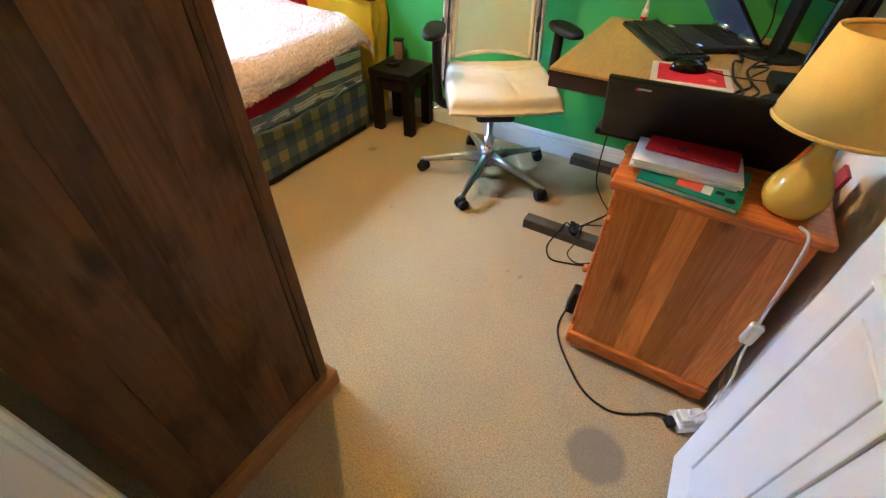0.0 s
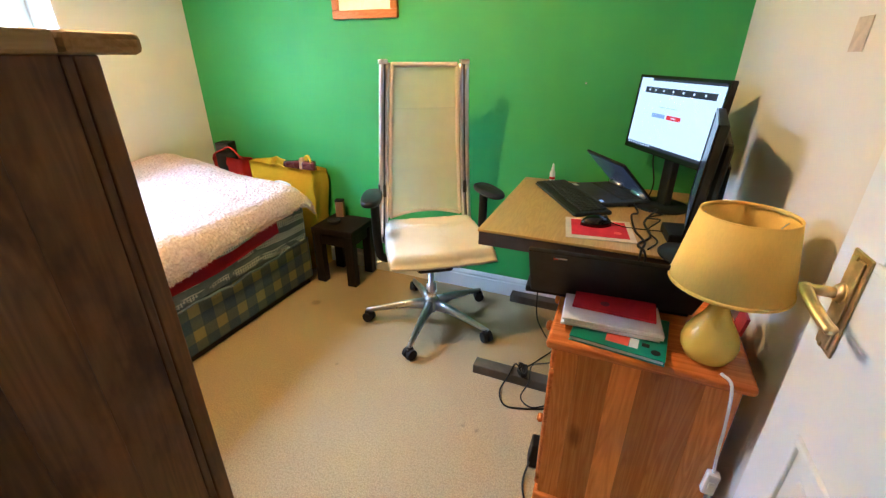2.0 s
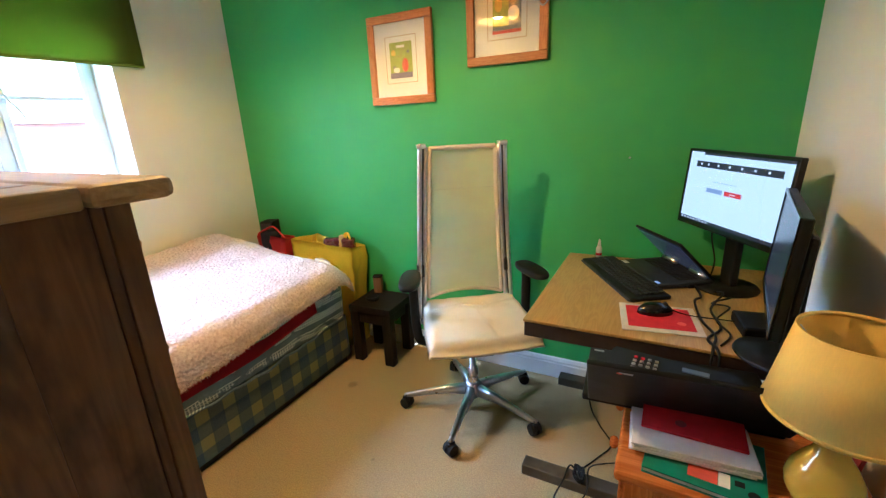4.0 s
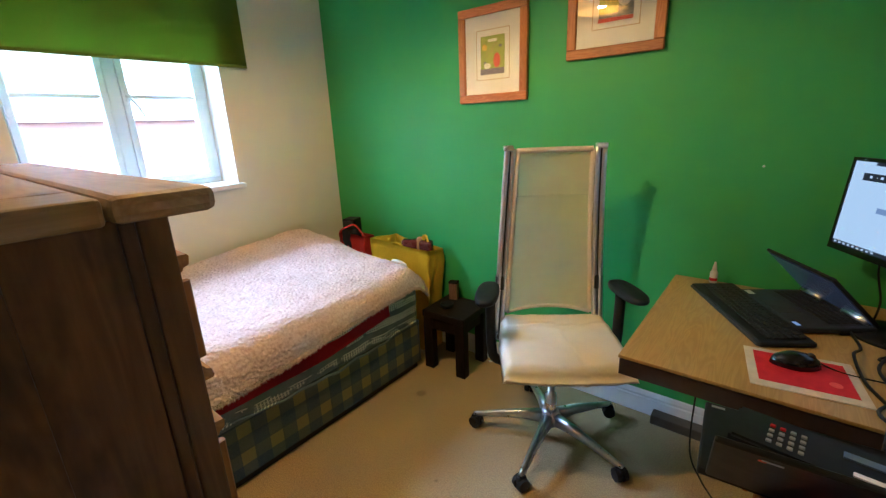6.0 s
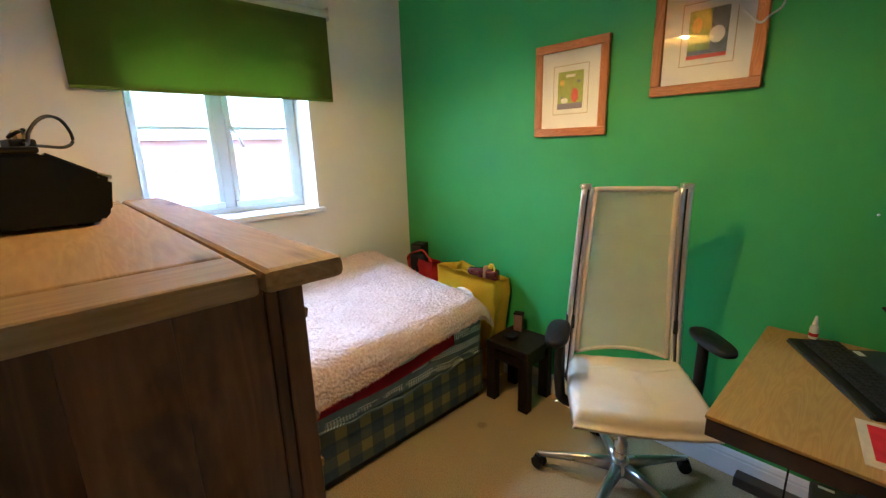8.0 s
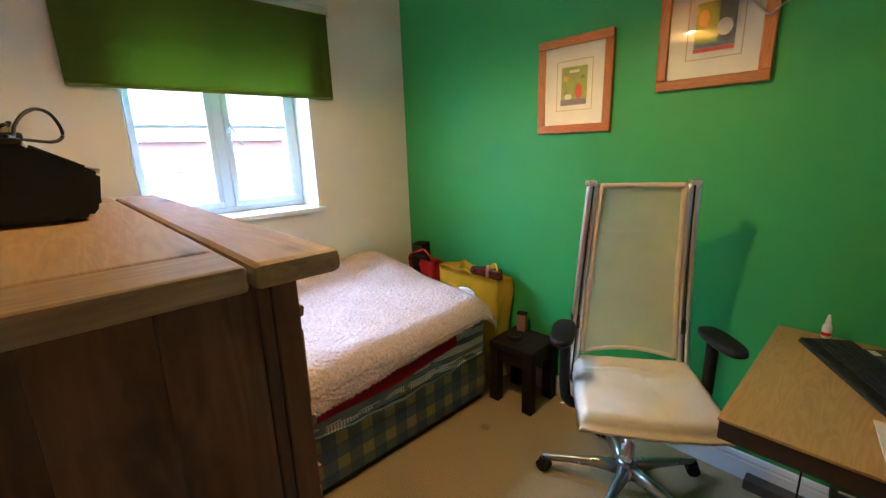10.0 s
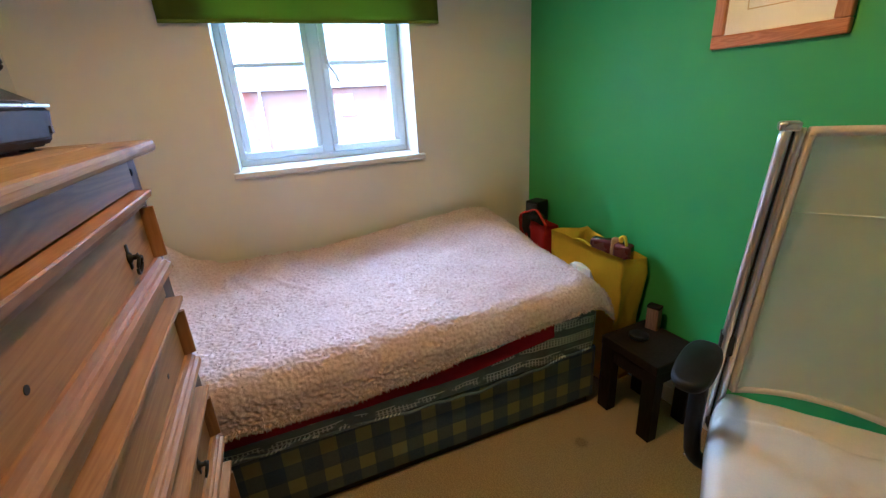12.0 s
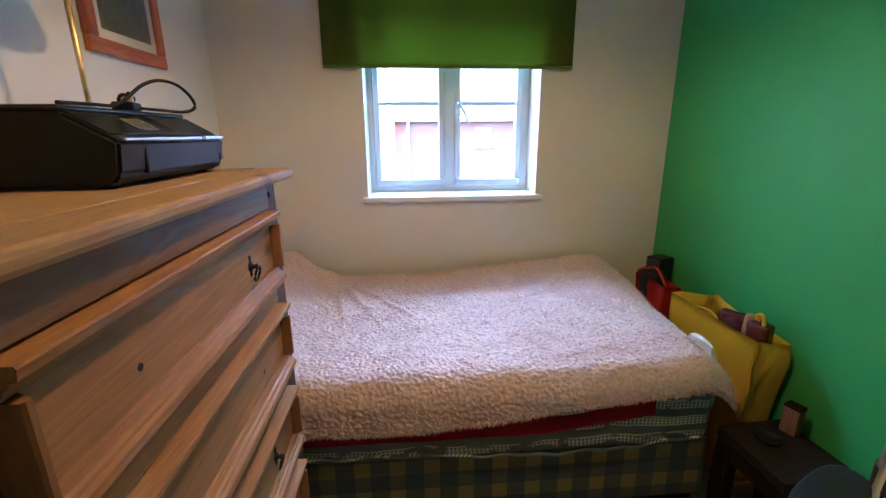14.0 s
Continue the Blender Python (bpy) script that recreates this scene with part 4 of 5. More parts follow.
for k in range(5):
    ang = radians(-84 - 35 + 72 * k)
    d = Vector((math.cos(ang), math.sin(ang), 0))
    n = Vector((-d.y, d.x, 0))
    lb = bmesh.new()
    secs = []
    for f, w, zt, zb in ((0.03, 0.024, 0.136, 0.085), (0.12, 0.019, 0.125, 0.090), (0.22, 0.015, 0.105, 0.078), (0.315, 0.013, 0.083, 0.064), (0.345, 0.009, 0.078, 0.066)):
        c = d * f
        secs.append([lb.verts.new(c + n * w + Vector((0, 0, zb))), lb.verts.new(c + n * w * 0.8 + Vector((0, 0, zt - 0.006))), lb.verts.new(c + n * w * 0.3 + Vector((0, 0, zt))),
                     lb.verts.new(c - n * w * 0.3 + Vector((0, 0, zt))), lb.verts.new(c - n * w * 0.8 + Vector((0, 0, zt - 0.006))), lb.verts.new(c - n * w + Vector((0, 0, zb)))])
    for p0, p1 in zip(secs, secs[1:]):
        for q in range(6):
            lb.faces.new((p0[q], p0[(q + 1) % 6], p1[(q + 1) % 6], p1[q]))
    lb.faces.new(secs[0])
    lb.faces.new(secs[-1])
    bmesh.ops.recalc_face_normals(lb, faces=lb.faces[:])
    part("base_leg", lb, STEEL, ch, "polished metal star leg", True)
    cw = bmesh.new()
    spin = radians(-84 - 35 + 72 * k + 60)
    axle = Vector((math.cos(spin), math.sin(spin), 0))
    c = d * 0.335 + Vector((0, 0, 0.028))
    for s in (-1, 1):
        rod(c + axle * s * 0.006, c + axle * s * 0.024, 0.028, 0.026, 18, bm=cw)
    rod(c + Vector((0, 0, 0.0)), c + Vector((0, 0, 0.045)), 0.010, None, 10, bm=cw)
    box(-0.014, -0.02, 0.0, 0.014, 0.02, 0.034, 0.008, 2, cw, Matrix.Translation(c) @ pose(0, 0, 0, 0, 0, math.degrees(spin)))
    part("caster", cw, BLACK, ch, "black twin-wheel caster")

# ---------------------------------------------------------------- desk and what stands on it
DX0, DX1, DY0, DY1, DZ = 2.24, 3.03, -0.815, -0.035, 0.73
desk = thing("desk", "square oak-topped desk with dark brown edging on metal feet", "desk")
part("desktop", box(DX0, DY0, DZ - 0.010, DX1, DY1, DZ, 0.002), OAK, desk, "light oak laminate top")
part("edging", box(DX0 + 0.003, DY0 + 0.003, DZ - 0.062, DX1 - 0.003, DY1 - 0.003, DZ - 0.0105, 0.003), DARKEDGE, desk, "dark brown edge band")
for y in (-0.70, -0.045):
    part("foot", box(2.215, y - 0.032, 0.0, 2.84, y + 0.028, 0.046, 0.004), BROWNMETAL, desk)
    part("leg", box(2.70, y - 0.022, 0.046, 2.76, y + 0.020, DZ - 0.062, 0.004), BROWNMETAL, desk)
part("rail", box(2.715, -0.68, 0.58, 2.74, -0.06, 0.66, 0.003), BROWNMETAL, desk)


def axes(x, y, z, deg):
    return pose(x, y, z, 0, 0, deg)


def monitor(name, label, m, w, h, low, tilt, stand_z):
    """Local: screen faces -y, origin on the desk under the screen's middle."""
    e = thing(name, label, "monitor", m)
    tm_ = Matrix.Translation((0, 0, low)) @ pose(0, 0, 0, tilt)
    part("casing", box(-w / 2, 0.0, 0, w / 2, 0.022, h, 0.004, m=tm_), BLACK, e)
    part("rear_housing", box(-w / 2 + 0.06, 0.021, 0.04, w / 2 - 0.06, 0.050, h - 0.05, 0.014, m=tm_), BLACK, e)
    bz = bmesh.new()
    for q in ((-w / 2, 0, w / 2, 0.020), (-w / 2, h - 0.011, w / 2, h), (-w / 2, 0.020, -w / 2 + 0.011, h - 0.011), (w / 2 - 0.011, 0.020, w / 2, h - 0.011)):
        box(q[0], -0.004, q[1], q[2], 0.001, q[3], 0.0015, bm=bz, m=tm_)
    part("bezel", bz, BLACKGLOSS, e)
    part("stand_post", box(-0.03, 0.045, 0.01, 0.03, 0.075, low + h * 0.55, 0.006), BLACK, e)
    part("stand_base", lathe([(0, 0), (0.105, 0), (0.108, 0.004), (0.104, 0.010), (0.04, 0.014), (0, 0.014)], 36, Matrix.Translation((0, 0.05, 0))), BLACK, e, smooth=True)
    return e, tm_, w, h


mon, tm_, mw, mh = monitor("monitor", "black flat monitor showing a white web page", axes(2.812, -0.310, DZ, -59), 0.50, 0.292, 0.205, -4, DZ)
x0, x1, z0, z1 = -mw / 2 + 0.011, mw / 2 - 0.011, 0.020, mh - 0.011


def patch(name, mat, fx0, fz0, fx1, fz1, depth, parent):
    w, h = x1 - x0, z1 - z0
    return part(name, box(x0 + fx0 * w, -depth, z0 + fz0 * h, x0 + fx1 * w, 0.0005, z0 + fz1 * h, m=tm_), mat, parent)


scr = patch("screen", SCREENWHITE, 0, 0, 1, 1, 0.001, mon)
patch("title_bar", SCREENDARK, 0.16, 0.965, 1, 1, 0.0016, scr)
patch("menu_bar", SCREENDARK, 0.09, 0.79, 0.93, 0.875, 0.0016, scr)
for k, f in enumerate((0.14, 0.22, 0.33, 0.45, 0.57, 0.69, 0.81)):
    patch("menu_mark", SCREENWHITE, f, 0.822, f + 0.018, 0.85, 0.0022, scr)
patch("text_bar", SCREENBLUE, 0.32, 0.605, 0.56, 0.612, 0.0016, scr)
patch("button", SCREENBLUE, 0.26, 0.455, 0.43, 0.515, 0.0016, scr)
patch("button", SCREENRED, 0.455, 0.455, 0.625, 0.515, 0.0016, scr)
patch("button_text", SCREENWHITE, 0.51, 0.478, 0.57, 0.49, 0.0022, scr)
patch("task_bar", SCREENDARK, 0, 0, 1, 0.045, 0.0016, scr)
for k in range(9):
    patch("task_icon", SCREENWHITE, 0.02 + 0.037 * k, 0.012, 0.037 + 0.037 * k, 0.034, 0.0022, scr)
mon2, tm_, mw, mh = monitor("monitor", "black flat monitor standing edge-on with a dim screen", axes(2.884, -0.775, DZ, -97.5), 0.42, 0.285, 0.135, -3, DZ)
x0, x1, z0, z1 = -mw / 2 + 0.011, mw / 2 - 0.011, 0.020, mh - 0.011
patch("screen", SCREENDIM, 0, 0, 1, 1, 0.001, mon2)

GREYKEY = plain("grey_rubber_key", (0.30, 0.30, 0.30), 0.6)
KEYTOP = plain("matt_black_keys", (0.016, 0.016, 0.018), 0.6, 0, 0.2, 80, 0.05)


def key_rows(w, d, rows, cols, kz, m=None, gap=0.0035):
    b = bmesh.new()
    for r in range(rows):
        c = 0
        while c < cols:
            span = 5 if (r == 0 and c == 3) else (2 if (c == 0 and r) else 1)
            span = min(span, cols - c)
            cw, cd = w / cols, d / rows
            xa, ya = -w / 2 + c * cw, -d / 2 + r * cd
            box(xa + gap / 2, ya + gap / 2, 0, xa + cw * span - gap / 2, ya + cd - gap / 2, kz, 0.0012, 1, b)
            c += span
    if m is not None:
        bmesh.ops.transform(b, matrix=m, verts=b.verts)
    return b


kb = thing("keyboard", "black full-size computer keyboard on the desk", "keyboard", axes(2.495, -0.315, DZ, -60))
part("body", box(-0.235, -0.072, 0, 0.235, 0.076, 0.016, 0.006, m=pose(0, 0, 0, 1.5)), BLACK, kb)
part("keys", key_rows(0.43, 0.105, 6, 20, 0.006, pose(0, 0.008, 0.0165, 1.5)), KEYTOP, kb)
part("palm_edge", box(-0.23, -0.078, 0, 0.23, -0.066, 0.009, 0.004), DARKGREY, kb)

lp = thing("laptop", "open dark laptop tilted back on the desk", "laptop", axes(2.645, -0.215, DZ, -58))
part("base", box(-0.155, -0.115, 0.002, 0.155, 0.105, 0.022, 0.006), SLATE, lp)
part("keys", key_rows(0.26, 0.095, 5, 14, 0.003, pose(0, 0.035, 0.022)), KEYTOP, lp)
part("touchpad", box(-0.05, -0.10, 0.0215, 0.05, -0.035, 0.0232, 0.001), DARKGREY, lp)
part("sticker", box(-0.14, -0.105, 0.0215, -0.105, -0.085, 0.0226), WHITEPL, lp)
# this sticker glows faintly: it shares the screen's emissive blue-grey
part("sticker", box(0.115, -0.105, 0.0215, 0.14, -0.092, 0.0226), SCREENBLUE, lp)
for hx in (-0.135, 0.045):
    part("hinge", rod((hx, 0.087, 0.031), (hx + 0.09, 0.087, 0.031), 0.0085), CHROME, lp, "bright chrome hinge", True)
lm = Matrix.Translation((0, 0.108, 0.022)) @ pose(0, 0, 0, 45)
lid = part("lid", box(-0.155, -0.004, 0, 0.155, 0.006, 0.215, 0.003, m=lm), BLACK, lp)
part("screen", box(-0.143, -0.006, 0.014, 0.143, -0.0035, 0.203, m=lm), SCREENDIM, lid)
part("rubber_foot", box(-0.15, -0.1, 0, 0.15, -0.09, 0.003), BLACK, lp)

mat_ = thing("mouse_mat", "cream mouse mat with a red printed panel", "mouse mat", axes(2.642, -0.655, DZ, 8))
part("mat", box(-0.115, -0.102, 0, 0.115, 0.102, 0.003, 0.001), plain("cream_card", (0.66, 0.60, 0.50), 0.5), mat_)
part("print", box(-0.095, -0.075, 0.0025, 0.095, 0.083, 0.0036), REDP, mat_, "red printed panel")
part("print_mark", lathe([(0.008, 0.0034), (0.013, 0.0034), (0.013, 0.0042), (0.008, 0.0042)], 20, Matrix.Translation((0.06, -0.03, 0))), ORANGEP, mat_)
ms = thing("mouse", "black corded computer mouse on the mat", "mouse", axes(2.628, -0.618, DZ + 0.0036, -72))
mb = bmesh.new()
bmesh.ops.create_uvsphere(mb, u_segments=20, v_segments=12, radius=1)
for v in mb.verts:
    v.co.z = max(v.co.z, 0) ** 0.8 * 0.036 if v.co.z > 0 else 0.0
    v.co.x *= 0.031 + 0.003 * math.cos(v.co.y * 3)
    v.co.y *= 0.056
part("shell", mb, BLACKGLOSS, ms, smooth=True)
part("wheel", rod((-0.004, 0.03, 0.03), (0.004, 0.03, 0.03), 0.008), DARKGREY, ms, smooth=True)

gb = thing("glue_bottle", "small white plastic bottle with a pointed nozzle", "bottle", pose(2.376, -0.06, DZ))
body_b = part("bottle", lathe([(0, 0), (0.012, 0), (0.0135, 0.003), (0.0135, 0.042), (0.009, 0.052), (0, 0.052)], 20), WHITEPL, gb, smooth=True)
part("nozzle", lathe([(0.008, 0.051), (0.008, 0.06), (0.0035, 0.085), (0, 0.087)], 16), WHITEPL, body_b, smooth=True)
part("label", lathe([(0.0138, 0.010), (0.0138, 0.022)], 20), REDP, body_b, smooth=True)
hb = thing("usb_hub", "black square dock at the desk's edge", "dock", axes(2.895, -0.63, DZ, 8))
part("case", box(-0.045, -0.07, 0, 0.045, 0.06, 0.035, 0.006), BLACK, hb)


def cable(name, label, pts, r=0.003, mat=None, steps=6):
    e = thing(name, label, "cable")
    part("cord", tube(pts, r, 6, steps), mat or BLACK, e, smooth=True)
    return e


Z = DZ + 0.004
cable("mouse_cable", "thin black mouse cable on the desk", [(2.655, -0.57, Z + 0.006), (2.72, -0.60, Z), (2.80, -0.60, Z), (2.86, -0.62, Z + 0.01)], 0.002)
cable("power_cable", "black cable looping across the desk", [(2.755, -0.33, Z + 0.006), (2.77, -0.42, Z), (2.745, -0.52, Z + 0.02), (2.76, -0.62, Z), (2.79, -0.72, Z), (2.78, -0.80, Z), (2.775, -0.835, Z - 0.05), (2.77, -0.845, 0.45)], 0.004)
cable("power_cable", "black cable looping across the desk", [(2.82, -0.36, Z), (2.83, -0.45, Z + 0.03), (2.79, -0.55, Z + 0.01), (2.81, -0.66, Z), (2.77, -0.75, Z), (2.79, -0.815, Z), (2.795, -0.835, Z - 0.06), (2.79, -0.84, 0.45)], 0.004)
cable("power_cable", "black cable looping across the desk", [(2.86, -0.40, Z), (2.80, -0.47, Z), (2.84, -0.55, Z + 0.025), (2.80, -0.63, Z + 0.01), (2.83, -0.70, Z), (2.80, -0.78, Z)], 0.003)
cable("monitor_cable", "black cable hanging under the monitor", [(2.80, -0.21, 1.0), (2.80, -0.19, 0.90), (2.82, -0.20, 0.80), (2.80, -0.26, Z), (2.78, -0.31, Z)], 0.003)
cable("laptop_cable", "black cable behind the laptop", [(2.50, -0.09, Z), (2.56, -0.06, Z + 0.003), (2.62, -0.055, Z + 0.003), (2.66, -0.08, Z + 0.005)], 0.003)
plug = thing("cable_plug", "black moulded connector lying on the desk", "plug", axes(2.752, -0.318, DZ, -58))
part("shell", box(-0.016, -0.03, 0, 0.016, 0.03, 0.014, 0.005), BLACK, plug)

F = 0.004
cable("floor_cable", "black cable looping over the carpet and desk foot", [(2.40, -0.20, 0.55), (2.39, -0.22, 0.30), (2.40, -0.24, 0.06), (2.46, -0.32, F), (2.52, -0.42, F), (2.48, -0.52, F), (2.42, -0.62, F), (2.39, -0.66, 0.05), (2.38, -0.74, 0.045), (2.36, -0.80, F), (2.40, -0.87, F), (2.47, -0.86, F), (2.55, -0.83, F), (2.60, -0.80, F)], 0.0035)
cable("floor_cable", "black cable looping over the carpet and desk foot", [(2.60, -0.50, F), (2.50, -0.55, F), (2.46, -0.65, 0.052), (2.47, -0.75, 0.05), (2.45, -0.80, F), (2.50, -0.84, F), (2.56, -0.80, F), (2.62, -0.72, F)], 0.003)
kn = thing("cable_bundle", "knotted bundle of black cable on the desk foot", "cable")
kb_ = bmesh.new()
for k in range(5):
    tube([(2.43 + 0.02 * math.cos(a_ + k), -0.70 + 0.035 * math.sin(a_ * 1.0 + 0.7 * k), 0.052 + 0.012 * math.sin(2 * a_ + k) + 0.006) for a_ in [i * 0.9 for i in range(8)]], 0.0035, 6, 4, bm=kb_)
part("coil", kb_, BLACK, kn, smooth=True)

# ---------------------------------------------------------------- bedside cabinet
CX0, CX1, CY0, CY1, CZ = 2.60, 3.010, -1.242, -0.87, 0.68
cab = thing("bedside_cabinet", "varnished orange pine bedside cabinet with drawers", "cabinet")
part("top", box(CX0 - 0.022, CY0 - 0.066, CZ - 0.026, CX1, CY1 + 0.02, CZ, 0.010, 3), ORANGEX, cab)
part("base", box(CX0 - 0.012, CY0 - 0.012, 0.02, CX1, CY1 + 0.012, 0.075, 0.008, 3), ORANGEX, cab)
for x in (CX0 + 0.005, CX1 - 0.06):
    for y in (CY0 + 0.0, CY1 - 0.05):
        part("foot", box(x, y, 0, x + 0.05, y + 0.05, 0.021, 0.004), ORANGEZ, cab)
xs_ = [CX0, CX0 + 0.055, CX0 + 0.135, CX0 + 0.20, CX0 + 0.265, CX0 + 0.335, CX1 - 0.003]
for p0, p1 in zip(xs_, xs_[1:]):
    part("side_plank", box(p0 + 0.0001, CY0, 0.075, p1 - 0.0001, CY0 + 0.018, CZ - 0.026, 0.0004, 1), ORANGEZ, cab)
part("carcass", box(CX0 + 0.004, CY0 + 0.018, 0.075, CX1 - 0.003, CY1, CZ - 0.026), ORANGEY, cab)
for z0_, z1_, kz in ((0.535, 0.645, 0.605), (0.085, 0.525, 0.25)):
    fr = part("drawer_front", box(CX0 - 0.014, CY0 + 0.012, z0_, CX0 + 0.003, CY1 - 0.012, z1_, 0.006), ORANGEY, cab)
    for y in ((CY0 + 0.11, CY1 - 0.11) if z0_ > 0.5 else (CY0 + 0.17,)):
        part("knob", lathe([(0, 0), (0.007, 0), (0.006, 0.010), (0.014, 0.017), (0.0155, 0.024), (0.010, 0.031), (0, 0.032)], 16, Matrix.Translation((CX0 - 0.013, y, kz if z0_ > 0.5 else 0.20)) @ pose(0, 0, 0, 0, -90, 0)), ORANGEY, fr, "turned pine knob", True)


def slab_thing(name, label, cat, mat, x, y, z, deg, w, d, h, r=0.002):
    e = thing(name, label, cat, axes(x, y, z, deg))
    part("cover" if cat == "book" else "sheets", box(-w / 2, -d / 2, 0, w / 2, d / 2, h, r), mat, e)
    return e


gbk = thing("exercise_book", "green card-covered book with a red and white panel", "book", axes(2.737, -1.222, CZ, -6))
part("page_block", box(-0.10, -0.072, 0.002, 0.100, 0.10, 0.011, 0.001), PAPER, gbk)
cv = part("cover", box(-0.103, -0.075, 0.011, 0.103, 0.10, 0.014, 0.001), GREENP, gbk)
part("back_cover", box(-0.103, -0.075, 0.0, 0.103, 0.10, 0.002, 0.0008), GREENP, gbk)
part("panel", box(-0.025, -0.055, 0.0135, 0.025, -0.018, 0.0148), ORANGEP, cv, "orange-red printed panel")
part("panel", box(0.026, -0.055, 0.0135, 0.045, -0.018, 0.0148), PAPER, cv, "white printed panel")
part("badge", lathe([(0, 0.0135), (0.010, 0.0135), (0.010, 0.0149), (0, 0.0149)], 16, Matrix.Translation((0.082, -0.052, 0))), BLACK, cv)
part("badge", box(0.052, -0.040, 0.0135, 0.068, -0.026, 0.0149), BLACK, cv)
pap = thing("paper_stack", "thick stack of loose white papers on the cabinet", "papers", axes(2.715, -1.165, CZ + 0.0148, 4))
rng = random.Random(9)
for k in range(4):
    dx, dy = rng.uniform(-0.006, 0.006), rng.uniform(-0.006, 0.006)
    part("paper_layer", box(-0.118 + dx, -0.078 + dy, 0.006 * k, 0.105 + dx, 0.045 + dy, 0.006 * k + 0.0056, 0.0012, 1, m=pose(0, 0, 0, 0, 0, rng.uniform(-2, 2))), PAPER, pap)
rf_ = thing("red_folder", "red card folder on top of the papers", "folder", axes(2.715, -1.155, CZ + 0.0392, -1))
part("cover", box(-0.095, -0.046, 0, 0.098, 0.044, 0.006, 0.0012), REDP, rf_)
part("crest", lathe([(0, 0.0058), (0.011, 0.0058), (0.011, 0.0068), (0, 0.0068)], 18, Matrix.Translation((-0.02, -0.01, 0))), plain("dark_red_print", (0.18, 0.008, 0.012), 0.5), rf_)

# second laptop, open, its lid's back towards the door
l2 = thing("laptop", "open black laptop on the cabinet with its lid leaning back", "laptop", axes(2.715, -1.085, CZ, 180 + 4))
part("base", box(-0.185, -0.245, 0.0, 0.235, 0.0, 0.018, 0.005), BLACK, l2)
part("deck_mark", box(0.195, -0.232, 0.0178, 0.222, -0.224, 0.0188), GREYKEY, l2, "small grey mark")
part("keys", key_rows(0.30, 0.10, 5, 14, 0.003, pose(-0.01, -0.085, 0.018)), KEYTOP, l2)
lm = Matrix.Translation((0.015, 0.0, 0.016)) @ pose(0, 0, 0, -38)
lid2 = part("lid", box(-0.205, -0.003, 0, 0.205, 0.008, 0.239, 0.004, m=lm), BLACK, l2, "matt black laptop lid")
part("lid_screen", box(-0.195, -0.0045, 0.012, 0.195, -0.0025, 0.222, m=lm), BLACKGLOSS, lid2)
part("lid_mark", box(0.115, 0.0075, 0.213, 0.142, 0.009, 0.219, m=lm), STEEL, lid2, "small silver bar mark")
part("lid_dot", box(0.136, 0.0075, 0.211, 0.146, 0.0095, 0.216, m=lm), ORANGEP, lid2, "small red dot")
ph = thing("desk_telephone", "black desk telephone with grey and red keys", "telephone", axes(2.615, -0.955, CZ + 0.021, -6))
part("case", prism([(-0.09, 0), (0.19, 0), (0.19, 0.030), (-0.09, 0.036)], -0.065, 0.055, 0.006), BLACK, ph)
for r in range(4):
    for c in range(4):
        zk = 0.0345 - 0.0214 * (0.011 + 0.017 * c)
        part("key", box(-0.03 + 0.017 * c, -0.045 + 0.019 * r, zk - 0.004, -0.0205 + 0.017 * c, -0.036 + 0.019 * r, zk + 0.004, 0.0012, 1), REDP if (r == 3 and c < 2) else GREYKEY, ph)
part("display", box(0.085, 0.002, 0.028, 0.145, 0.022, 0.0345, 0.001), plain("blue_grey_display", (0.10, 0.14, 0.24), 0.3), ph)
part("label_strip", box(0.10, -0.045, 0.027, 0.15, -0.032, 0.0342, 0.001), WHITEPL, ph)

bk = thing("red_booklet", "small dark red booklet leaning against the wall", "booklet", pose(3.005, -1.085, CZ, 0, 8, 0))
part("cover", box(-0.004, -0.03, 0, 0.004, 0.03, 0.05, 0.001), plain("dark_red_cover", (0.25, 0.015, 0.03), 0.5), bk)
# yellow table lamp
tl_ = thing("table_lamp", "mustard ceramic gourd table lamp with yellow drum shade", "lamp", pose(2.917, -1.230, CZ))
part("base", lathe([(0, 0), (0.032, 0), (0.046, 0.008), (0.055, 0.028), (0.057, 0.045), (0.052, 0.066), (0.040, 0.088), (0.027, 0.108), (0.019, 0.130), (0.0165, 0.155), (0.018, 0.185), (0, 0.187)], 40), YELLOWGLAZE, tl_, "glossy mustard ceramic base", True)
part("lamp_holder", lathe([(0, 0.186), (0.014, 0.186), (0.014, 0.235), (0.017, 0.24), (0.017, 0.26), (0, 0.26)], 20), WHITEPL, tl_, smooth=True)
SB, ST, RB, RT = 0.186, 0.340, 0.112, 0.084
shade = part("shade", open_lathe([(RB, SB), (RT, ST), (RT - 0.0015, ST), (RB - 0.0015, SB)], 56), SHADEYELLOW, tl_, "mustard yellow fabric shade", True)
for r_, z_ in ((RB, SB + 0.004), (RT, ST - 0.004)):
    part("shade_ring", open_lathe([(r_ + 0.0004, z_ - 0.003), (r_ + 0.0004, z_ + 0.003), (r_ - 0.003, z_ + 0.004), (r_ - 0.003, z_ - 0.004)], 56), SHADEYELLOW, shade, smooth=True)
for k in range(3):
    a_ = k * 2.094 + 0.4
    part("spoke", rod((0.015 * math.cos(a_), 0.015 * math.sin(a_), 0.25), (RT * 0.98 * math.cos(a_), RT * 0.98 * math.sin(a_), ST - 0.02), 0.0012, None, 6), WHITEPL, shade)
